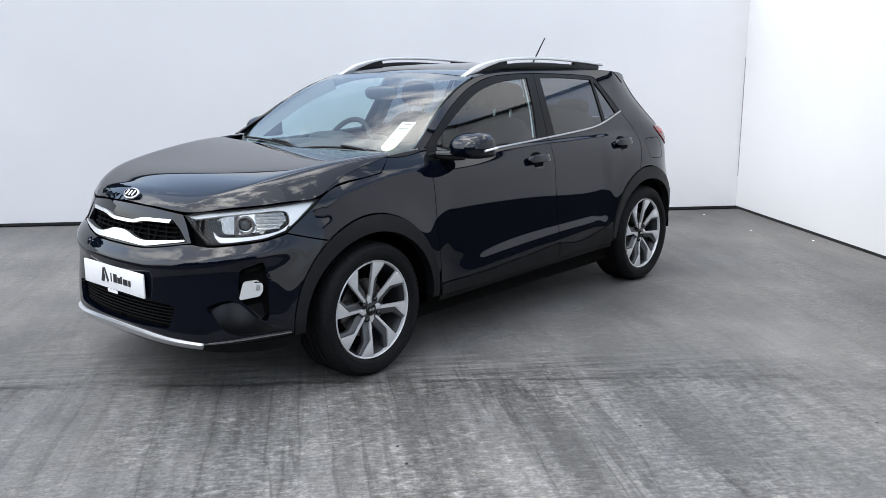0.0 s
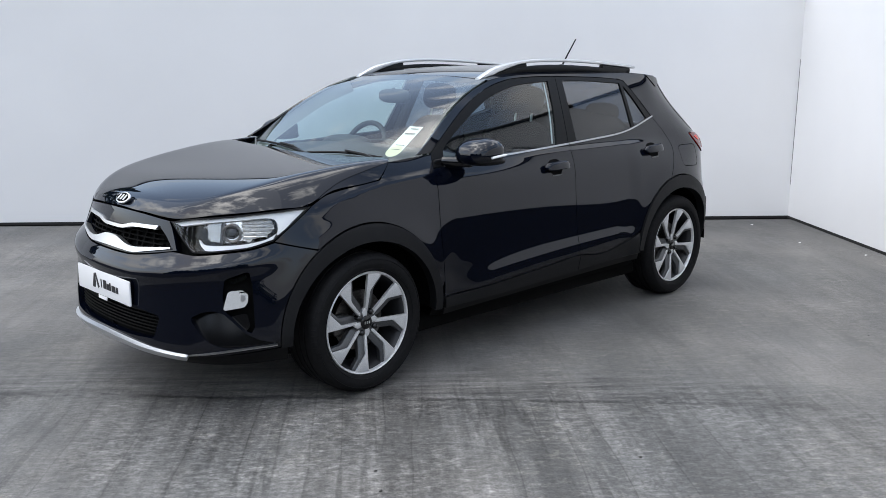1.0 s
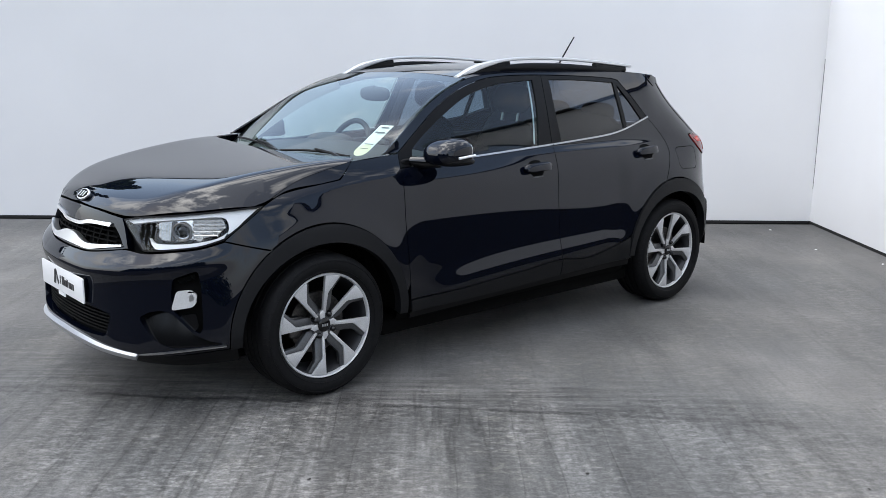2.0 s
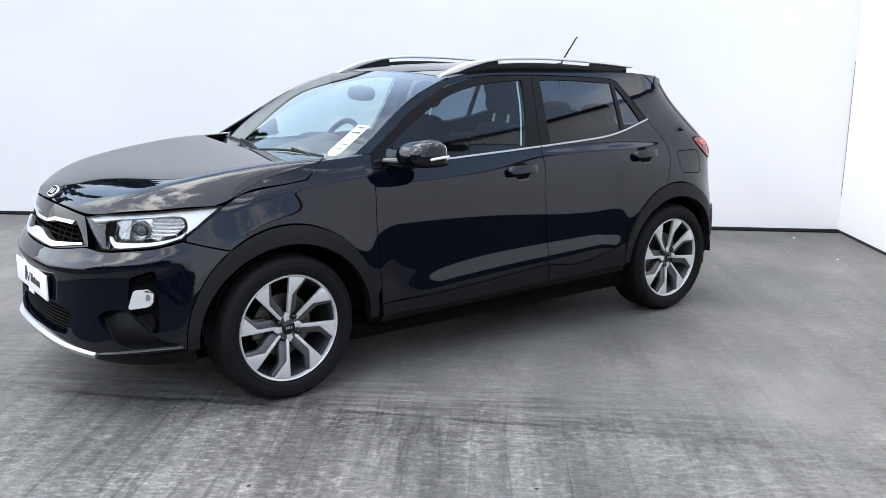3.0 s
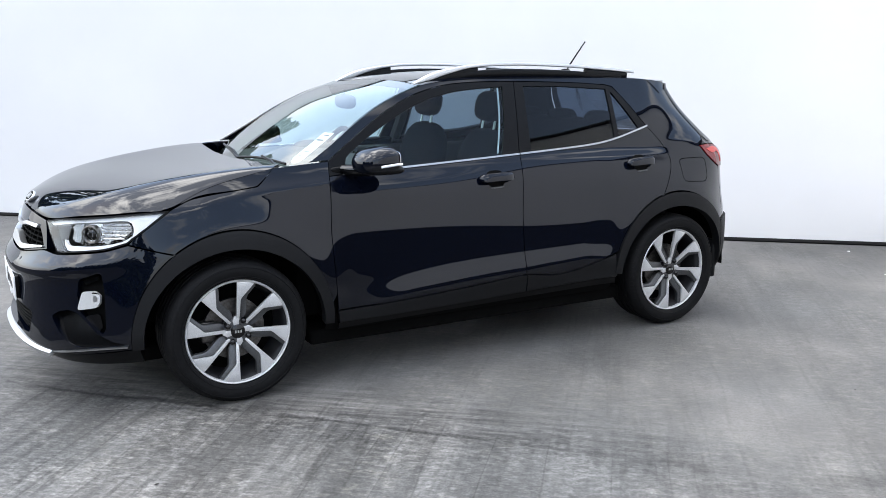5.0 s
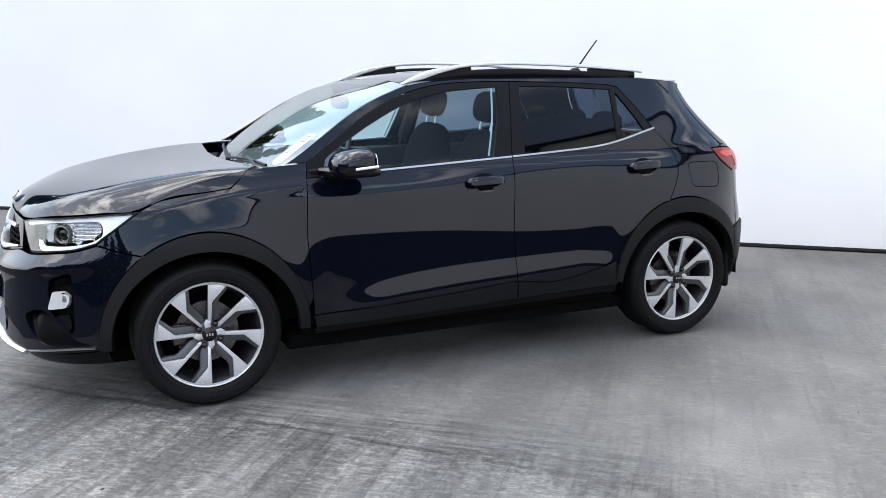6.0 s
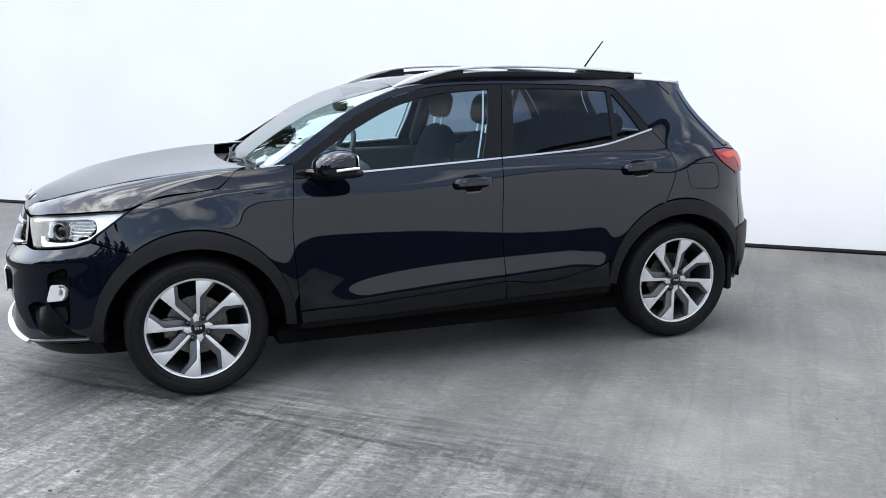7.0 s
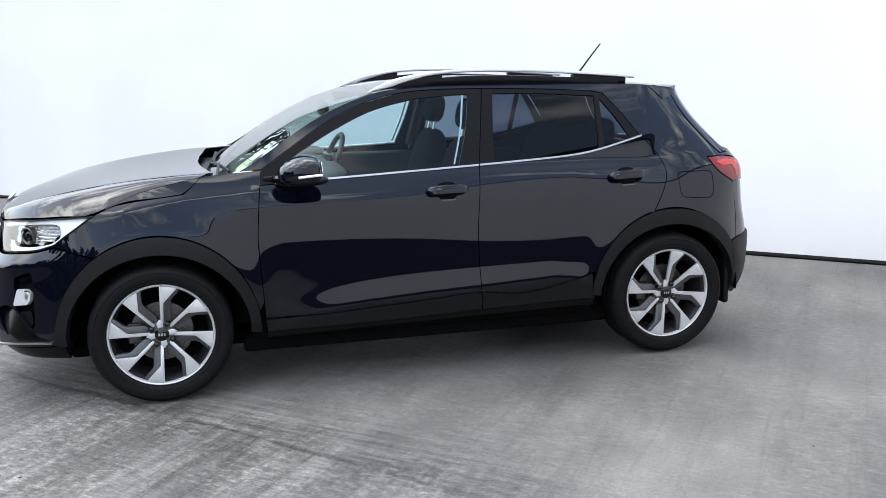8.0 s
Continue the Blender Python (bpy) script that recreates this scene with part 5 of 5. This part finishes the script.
seat(-0.36, 0.07)
seat(0.36, 0.075)
rear_seat = empty("rear_seat", car)
part("bench", blob((0.72, 0, 0.60), (0.25, 0.60, 0.09), 3.5, 16), FABRIC, rear_seat)
part("bench_back", blob((0, 0, 0), (0.08, 0.60, 0.32), 4, 16, pose(1.02, 0, 0.87, 0, 16, 0)), FABRIC, rear_seat)
for y in (-0.36, 0.0, 0.36):
    part("head_restraint", blob((1.10, y, 1.17), (0.05, 0.12, 0.06), 2.8, 12), FABRIC, rear_seat)
part("cabin_floor", block((-0.75, -0.68, 0.245), (1.6, 0.68, 0.29), 0.0), VOID, car, "unlit black cabin floor")
part("load_cover", block((1.06, -0.58, 0.95), (1.55, 0.58, 0.97), 0.005), FABRIC, car, "dark load cover")
part("bulkhead", block((-0.95, -0.66, 0.3), (-0.76, 0.66, 0.95), 0.02), VOID, car, "unlit black bulkhead")
mirror_in = empty("rear_view_mirror", car)
part("mirror_housing", blob((-0.40, -0.02, 1.298), (0.022, 0.125, 0.040), 3.0, 14), DASH, mirror_in)
part("stalk", tube([(-0.40, -0.02, 1.325), (-0.412, -0.02, 1.338)], 0.012, 8), DASH, mirror_in)
# inner faces of the doors and the far belt pads
for side in (-1, 1):
    part("door_lining", block((-0.78, side * 0.70 - 0.02, 0.36), (1.12, side * 0.70 + 0.02, 0.985), 0.02), DASH, car, "dark inner door lining")
for side in (-1, 1):
    a, b = body(2.93, 1.03, -0.05)[0], body(2.99, 1.39, -0.05)[0]
    part("belt_pillar", tube([a * [1, -side, 1], (a + b) / 2 * [1, -side, 1], b * [1, -side, 1]], 0.035, 8), DASH, car, "inner belt pillar lining")
# pale lining of the windscreen pillars
for side in (-1, 1):
    bm = bmesh.new()
    rows = []
    for z in np.linspace(0.995, 1.385, 16):
        edge = float(screen_half(z)[0])
        rows.append([bm.verts.new(on_screen(side * (edge - k), z, -up)) for k, up in ((0.016, 0.010), (0.022, 0.026), (0.028, 0.050), (0.036, 0.080))])
    for u, v in zip(rows, rows[1:]):
        for j in range(3):
            bm.faces.new((u[j], u[j + 1], v[j + 1], v[j]))
    part("pillar_lining", bm, LINING, car, "pale grey windscreen pillar lining")
# papers behind the windscreen
sticker = empty("windscreen_label", car)


def paper(name, pts, mat, up=-0.004):
    bm = bmesh.new()
    bm.faces.new([bm.verts.new(on_screen(y, z, up)) for y, z in pts])
    part(name, bm, mat, sticker, smooth=False)


paper("label", [(-0.582, 1.060), (-0.500, 1.060), (-0.490, 1.172), (-0.572, 1.172)], PAPER)
paper("disc", [(-0.541 + 0.041 * math.cos(t), 1.060 + 0.026 * math.sin(t)) for t in np.linspace(0, 2 * math.pi, 25)[:-1]], CREAM, -0.0045 + 0.001)
for z, h, y0, y1 in ((1.158, 0.004, -0.560, -0.515), (1.136, 0.005, -0.568, -0.508), (1.085, 0.003, -0.572, -0.52), (1.066, 0.002, -0.566, -0.518)):
    paper("print_line", [(y0, z), (y1, z), (y1, z + h), (y0, z + h)], INK, -0.002)


# ---- the bay: floor, two white walls ----
CONCRETE = material("streaked concrete", (0.22, 0.22, 0.22), 0.55)


def concrete_nodes(m):
    """Brushed concrete: long screed streaks, broad stains, fine grain, a darker strip before the joint."""
    t = m.node_tree
    b = t.nodes["Principled BSDF"]
    co = t.nodes.new("ShaderNodeTexCoord")

    def noise_of(scale, stretch, detail=6.0, rough=0.6):
        mp, n = t.nodes.new("ShaderNodeMapping"), t.nodes.new("ShaderNodeTexNoise")
        mp.inputs["Scale"].default_value = stretch
        n.inputs["Scale"].default_value, n.inputs["Detail"].default_value, n.inputs["Roughness"].default_value = scale, detail, rough
        t.links.new(co.outputs["Object"], mp.inputs[0])
        t.links.new(mp.outputs[0], n.inputs["Vector"])
        return n.outputs["Fac"]

    def ramp(src, a, va, c, vc):
        r = t.nodes.new("ShaderNodeMapRange")
        r.inputs["From Min"].default_value, r.inputs["From Max"].default_value = a, c
        r.inputs["To Min"].default_value, r.inputs["To Max"].default_value = va, vc
        t.links.new(src, r.inputs["Value"])
        return r.outputs[0]

    def times(x, y):
        k = t.nodes.new("ShaderNodeMath")
        k.operation = "MULTIPLY"
        t.links.new(x, k.inputs[0])
        t.links.new(y, k.inputs[1])
        return k.outputs[0]
    streak = noise_of(1.0, (5.5, 0.30, 1), 4.0, 0.55)
    fine_streak = noise_of(1.0, (30.0, 1.6, 1), 4.0, 0.65)
    stain = noise_of(0.5, (1, 1, 1), 5.0, 0.6)
    blotch = noise_of(2.6, (1.0, 0.75, 1), 7.0, 0.68)
    grain = noise_of(60.0, (1, 1, 1), 3.0, 0.7)
    scuff = noise_of(24.0, (0.75, 1.0, 1), 8.0, 0.82)
    patch = noise_of(1.1, (1.3, 0.8, 1), 6.0, 0.65)
    rut = noise_of(1.0, (4.2, 0.22, 1), 4.0, 0.5)
    speck = noise_of(170.0, (1, 1, 1), 2.0, 0.6)
    # the trowelled side of the joint is paler and more scraped
    sep = t.nodes.new("ShaderNodeSeparateXYZ")
    t.links.new(co.outputs["Object"], sep.inputs[0])
    rag = t.nodes.new("ShaderNodeMath")
    rag.operation = "ADD"
    # distance from the joint, which runs aslant across the slab
    lean = t.nodes.new("ShaderNodeMath")
    lean.operation = "MULTIPLY_ADD"
    lean.inputs[1].default_value = 0.103
    t.links.new(sep.outputs["X"], lean.inputs[0])
    t.links.new(sep.outputs["Y"], lean.inputs[2])
    off = t.nodes.new("ShaderNodeMath")
    off.operation = "SUBTRACT"
    off.inputs[1].default_value = 4.977
    t.links.new(lean.outputs[0], off.inputs[0])
    t.links.new(off.outputs[0], rag.inputs[0])
    t.links.new(ramp(noise_of(1.4, (2.6, 0.8, 1), 7.0, 0.72), 0.2, -0.32, 0.8, 0.32), rag.inputs[1])
    worked = ramp(rag.outputs[0], -0.30, 0.0, 0.06, 1.0)
    # scraped most in front of the car, smoother towards both ends
    wander = t.nodes.new("ShaderNodeMath")
    wander.operation = "ADD"
    t.links.new(sep.outputs["X"], wander.inputs[0])
    t.links.new(ramp(noise_of(0.9, (1.0, 0.5, 1), 6.0, 0.65), 0.2, -0.7, 0.8, 0.7), wander.inputs[1])
    zone = times(worked, times(ramp(wander.outputs[0], 1.9, 0.25, 2.9, 1.0), ramp(wander.outputs[0], 4.6, 1.0, 5.4, 0.35)))
    # dirt gathered in ragged patches along the joint
    away = t.nodes.new("ShaderNodeMath")
    away.operation = "ABSOLUTE"
    t.links.new(rag.outputs[0], away.inputs[0])
    dirt = times(ramp(away.outputs[0], 0.0, 1.0, 0.26, 0.0), ramp(noise_of(2.4, (0.6, 2.2, 1), 8.0, 0.75), 0.44, 0.0, 0.60, 1.0))
    # scratches along the joint on its car side
    rake = times(ramp(rag.outputs[0], -0.55, 0.0, -0.15, 1.0), ramp(rag.outputs[0], -0.10, 1.0, 0.05, 0.0))
    rake = times(rake, ramp(wander.outputs[0], 1.9, 0.0, 2.7, 1.0))

    def fade(x, low, high, calm):
        """A multiplier of the noise x, full on the scraped side and calm elsewhere."""
        k = t.nodes.new("ShaderNodeMix")
        k.data_type = "FLOAT"
        t.links.new(zone, k.inputs["Factor"])
        t.links.new(ramp(x, 0.3, 1 + (low - 1) * calm, 0.7, 1 + (high - 1) * calm), k.inputs["A"])
        t.links.new(ramp(x, 0.3, low, 0.7, high), k.inputs["B"])
        return k.outputs["Result"]
    band = ramp(streak, 0.38, 0.3, 0.62, 0.7)
    v = times(fade(band, 0.70, 1.24, 0.26), ramp(stain, 0.3, 0.76, 0.7, 1.24))
    v = times(v, ramp(blotch, 0.3, 0.80, 0.7, 1.20))
    v = times(v, fade(fine_streak, 0.80, 1.18, 0.12))
    scratch = ramp(noise_of(1.0, (1.6, 22.0, 1), 5.0, 0.7), 0.36, -0.42, 0.64, 0.42)
    one = t.nodes.new("ShaderNodeMath")
    one.operation = "MULTIPLY_ADD"
    one.inputs[2].default_value = 1.0
    t.links.new(scratch, one.inputs[0])
    t.links.new(rake, one.inputs[1])
    v = times(v, one.outputs[0])
    # the joint itself: a thin broken line of dirt
    shake = t.nodes.new("ShaderNodeMath")
    shake.operation = "ADD"
    t.links.new(off.outputs[0], shake.inputs[0])
    t.links.new(ramp(noise_of(2.2, (1, 1, 1), 6.0, 0.7), 0.2, -0.05, 0.8, 0.05), shake.inputs[1])
    near = t.nodes.new("ShaderNodeMath")
    near.operation = "ABSOLUTE"
    t.links.new(shake.outputs[0], near.inputs[0])
    crack = times(ramp(near.outputs[0], 0.004, 1.0, 0.024, 0.0), ramp(noise_of(2.6, (1, 1, 1), 6.0, 0.75), 0.40, 0.0, 0.52, 1.0))
    # it wears away towards the back wall's far end
    crack = times(crack, ramp(wander.outputs[0], 2.2, 0.12, 3.1, 1.0))
    v = times(v, ramp(crack, 0, 1.0, 1, 0.42))
    # thin dark trowel ruts where a long noise crosses its middle
    edge = t.nodes.new("ShaderNodeMath")
    edge.operation = "SUBTRACT"
    edge.inputs[1].default_value = 0.5
    t.links.new(rut, edge.inputs[0])
    size = t.nodes.new("ShaderNodeMath")
    size.operation = "ABSOLUTE"
    t.links.new(edge.outputs[0], size.inputs[0])
    v = times(v, fade(ramp(times(size.outputs[0], ramp(streak, 0.3, 3.0, 0.7, 0.8)), 0.0, 0.3, 0.03, 0.7), 0.66, 1.04, 0.3))
    # scraped flakes in patches
    flake = times(ramp(scuff, 0.42, 0.0, 0.62, 1.0), ramp(patch, 0.42, 0.12, 0.58, 1.0))
    v = times(v, fade(ramp(flake, 0, 0.3, 1, 0.7), 0.74, 1.58, 0.30))
    # pits and crust, short across the screed: thick in the scraped stretch, in islands elsewhere
    pit = noise_of(30.0, (0.55, 1.5, 1), 7.0, 0.74)
    crust = noise_of(17.0, (0.7, 1.25, 1), 8.0, 0.78)
    isle = ramp(noise_of(1.7, (1.0, 0.8, 1), 5.0, 0.62), 0.44, 0.0, 0.60, 1.0)
    v = times(v, fade(ramp(times(ramp(pit, 0.47, 1.0, 0.60, 0.0), ramp(patch, 0.36, 0.45, 0.56, 1.0)), 0, 0.3, 1, 0.7), 1.16, 0.64, 0.34))
    v = times(v, fade(ramp(times(ramp(crust, 0.50, 0.0, 0.62, 1.0), isle), 0, 0.3, 1, 0.7), 0.90, 1.42, 0.45))
    v = times(v, fade(grain, 0.70, 1.30, 0.5))
    # soft darker islands left by old water
    v = times(v, ramp(noise_of(0.8, (1.15, 0.9, 1), 6.0, 0.58), 0.40, 0.86, 0.58, 1.07))
    v = times(v, ramp(speck, 0.25, 0.86, 0.75, 1.14))
    v = times(v, ramp(dirt, 0, 1.0, 1, 0.56))
    v = times(v, ramp(zone, 0, 0.96, 1, 1.16))
    col = t.nodes.new("ShaderNodeMix")
    col.data_type = "RGBA"
    col.inputs["A"].default_value, col.inputs["B"].default_value = (0.136, 0.135, 0.131, 1), (0.156, 0.149, 0.140, 1)
    t.links.new(ramp(noise_of(0.9, (1.0, 0.8, 1), 5.0, 0.6), 0.38, 0.0, 0.62, 1.0), col.inputs["Factor"])
    # the crust is creamier than the paste between
    cream = t.nodes.new("ShaderNodeMix")
    cream.data_type = "RGBA"
    cream.inputs["B"].default_value = (0.158, 0.151, 0.134, 1)
    t.links.new(times(ramp(crust, 0.50, 0.0, 0.62, 0.8), isle), cream.inputs["Factor"])
    t.links.new(col.outputs["Result"], cream.inputs["A"])
    mul = t.nodes.new("ShaderNodeVectorMath")
    mul.operation = "SCALE"
    t.links.new(cream.outputs["Result"], mul.inputs[0])
    t.links.new(v, mul.inputs["Scale"])
    t.links.new(mul.outputs[0], b.inputs["Base Color"])
    t.links.new(ramp(blotch, 0.3, 0.50, 0.7, 0.70), b.inputs["Roughness"])
    b.inputs["Specular IOR Level"].default_value = 0.22
    bp = t.nodes.new("ShaderNodeBump")
    bp.inputs["Strength"].default_value, bp.inputs["Distance"].default_value = 0.6, 0.006
    t.links.new(times(ramp(flake, 0, 0.5, 1, 1.0), ramp(grain, 0, 0.7, 1, 1.3)), bp.inputs["Height"])
    t.links.new(bp.outputs[0], b.inputs["Normal"])


concrete_nodes(CONCRETE)
WALL = worn(material("white painted wall", (0.8, 0.8, 0.81), 0.6), 0.9, (0.74, 0.732, 0.728), (0.78, 0.772, 0.766), 0.0, 3.0)
SEAL = material("black wall base seal", (0.008, 0.008, 0.008), 0.7)
CORNER = Vector((4.68, -0.03, 0))
TURN_WALL = 139.8
BAY = Matrix.Translation(CORNER) @ pose(0, 0, 0, 0, 0, TURN_WALL)   # x along the back wall, y along the side wall towards the open side


def structure(name, bm, mat, label, category, m=None):
    ob = part(name, bm, mat, None, label, False)
    if m:
        ob.matrix_basis = m
    return tagged(ob, label, category, kind="structure")


APRON = -5.75   # where the concrete ends on the open side
def floor_slab():
    corners = [(4.9, -0.3), (-3.45, 6.75), (-3.15, 2.0), (-3.15, -1.3), (-3.5, -2.4), (-3.5, APRON), (-0.6, APRON)]
    return slab([(BAY.inverted() @ Vector((x, y, 0))).to_2d() for x, y in corners][::-1], Matrix(), 0.15)


structure("floor", floor_slab(), CONCRETE, "grey streaked concrete floor with a trowelled joint", "floor", BAY)
structure("ground", block((-300, -300, -0.3), (300, 300, -0.02)), worn(material("dark asphalt", (0.05, 0.05, 0.05), 0.9), 6, (0.035, 0.035, 0.036), (0.06, 0.06, 0.06), 0.5), "dark asphalt ground around the concrete bay", "ground")
structure("wall_north", block((0.0, -0.25, 0.022), (13, 0.0, 2.35)), WALL, "plain white painted back wall", "wall", BAY)


def side_run(outline, x0, x1):
    """A plate that stands along the side wall: an outline of (distance along it, height), from x0 to x1 across it."""
    return slab(outline, Matrix(((0, 0, 1, x1), (1, 0, 0, 0), (0, 1, 0, 0), (0, 0, 0, 1))), x1 - x0)


EAST_TOP = [(-0.25, 2.35), (1.60, 2.35), (3.40, 2.74), (5.20, 3.28), (8.60, 3.28)]   # the side wall rises towards the open end
structure("wall_east", side_run([(-0.25, 0.022), (8.60, 0.022)] + EAST_TOP[::-1], -0.25, 0.0), WALL, "plain white painted side wall", "wall", BAY)
structure("trim", side_run([(y, z + 0.002) for y, z in EAST_TOP] + [(y, z + 0.040) for y, z in EAST_TOP[::-1]], -0.27, 0.02), SEAL, "black coping along the top of the side wall", "trim", BAY)
structure("trim", block((0.022, -0.27, 2.352), (13, 0.02, 2.388), 0.006), SEAL, "black coping along the top of the back wall", "trim", BAY)
structure("baseboard", block((0.0, -0.02, 0.0), (13, 0.004, 0.024)), SEAL, "thin black strip along the foot of the back wall", "baseboard", BAY)
structure("baseboard", block((-0.02, 0.006, 0.0), (0.004, 2.70, 0.024)), SEAL, "thin black strip along the foot of the side wall", "baseboard", BAY)
# out of view: added for the dark band that the doors mirror
structure("trim", block((-0.02, 2.704, -0.019), (0.025, 8.60, 0.62), 0.004), SEAL, "unseen black plinth board added at the open end of the side wall", "trim", BAY)
structure("trim", block((-0.001, 0.0005, 0.33), (0.003, 0.006, 1.52), 0, None), material("dark wall seam", (0.12, 0.12, 0.13), 0.8), "thin dark seam in the wall corner", "trim", BAY)

# paper scraps and grit on the floor
SCRAP = material("white scrap", (0.7, 0.7, 0.68), 0.7)
GRIT = material("dark grit", (0.03, 0.028, 0.025), 0.9)
for places, mat, label, size in ((((3.54, -0.67), (3.44, -1.25), (4.05, 0.02), (2.0, -2.9), (1.0, -2.75)), SCRAP, "small white paper scraps on the floor", 0.022),
                                 (((-1.81, -1.485), (-1.0, -2.1), (-0.32, -2.83), (-1.9, -1.62), (1.25, -2.1)), GRIT, "dark grit crumbs on the floor", 0.011)):
    rnd = random.Random(len(label))
    bm = bmesh.new()
    for x, y in places:
        ring_pts = [bm.verts.new((x + size * rnd.uniform(0.5, 1.1) * math.cos(t), y + size * rnd.uniform(0.3, 0.8) * math.sin(t), 0.002 + 0.004 * rnd.random())) for t in np.linspace(0, 2 * math.pi, 8)[:-1]]
        top = bm.verts.new((x, y, 0.007))
        for u, v in zip(ring_pts, ring_pts[1:] + ring_pts[:1]):
            bm.faces.new((u, v, top))
    tagged(part("floor_debris", bm, mat, None, label, False), label, "debris", kind="stuff")

# ---- what the car's paint mirrors: trees over the walls ----
bpy.data.materials["dark asphalt"].node_tree.nodes["Principled BSDF"].inputs["Specular IOR Level"].default_value = 0.0
BARK = worn(material("tree bark", (0.06, 0.05, 0.04), 0.9), 12, (0.04, 0.034, 0.028), (0.09, 0.075, 0.06), 0.6)
LEAF = material("dark green foliage", (0.035, 0.055, 0.022), 0.7)


def tree(height, seed):
    rnd = random.Random(seed)
    t = tagged(empty("tree"), "dark green conifer standing beyond the concrete bay", "tree", "trees round the bay")
    trunk = tube([(0, 0, -0.3), (0.05, 0, height * 0.4), (0.0, 0.06, height * 0.95)], 0.16, 8, 0.03)
    part("trunk", trunk, BARK, t)
    verts, faces = [], []
    for k in range(60):
        z = height * (0.03 + 0.97 * (k / 60))
        spread = height * 0.30 * (1 - k / 60) ** 0.8 + 0.1
        a = rnd.uniform(0, 2 * math.pi)
        tip = Vector((math.cos(a) * spread, math.sin(a) * spread, z - spread * 0.25))
        root = Vector((0, 0, z))
        for j in range(42):
            f = rnd.random() ** 0.6
            c = root.lerp(tip, f) + Vector((rnd.gauss(0, 0.16), rnd.gauss(0, 0.16), rnd.gauss(0, 0.12))) * (0.4 + spread * 0.5)
            u = Vector((rnd.gauss(0, 1), rnd.gauss(0, 1), rnd.gauss(0, 0.6))).normalized() * rnd.uniform(0.10, 0.24)
            w = u.orthogonal().normalized() * rnd.uniform(0.06, 0.13)
            i = len(verts)
            verts += [c - u, c + w, c + u, c - w]
            faces.append((i, i + 1, i + 2, i + 3))
    me = bpy.data.meshes.new("crown")
    me.from_pydata([tuple(v) for v in verts], [], faces)
    dress("crown", me, LEAF, t, "", False)
    return t


first_tree = tree(4.6, 3)
first_tree.matrix_basis = BAY @ pose(9.0, -3.2, 0)
second_tree = tree(7.0, 8)
second_tree.matrix_basis = BAY @ pose(12.6, -3.8, 0)
for src, x, y, s in ((first_tree, 10.7, -3.6, 120), (first_tree, 14.2, -3.4, 50), (second_tree, 16.4, -4.6, 130), (first_tree, 12.0, -6.0, 300)):
    copy_thing(src, BAY @ pose(x, y, 0, 0, 0, s))
# a close row of the same trees stands across the open ground ahead of the car
rnd = random.Random(12)
for k in range(17):
    a = radians(168 + 4.3 * k)
    r = rnd.uniform(18.5, 21.5)
    tall = 1.2 if k % 3 else 1.6
    copy_thing(second_tree if k % 3 else first_tree, pose(-2 + r * math.cos(a), r * math.sin(a), 0, 0, 0, rnd.uniform(0, 360)) @ Matrix.Diagonal((tall, tall, tall * rnd.uniform(0.9, 1.15), 1)))
for k in range(20):
    a = radians(166 + 3.8 * k)
    r = rnd.uniform(24.0, 27.0)
    copy_thing(second_tree if k % 2 else first_tree, pose(-2 + r * math.cos(a), r * math.sin(a), 0, 0, 0, rnd.uniform(0, 360)) @ Matrix.Diagonal((1.5, 1.5, 1.2 if k % 2 else 1.7, 1)))
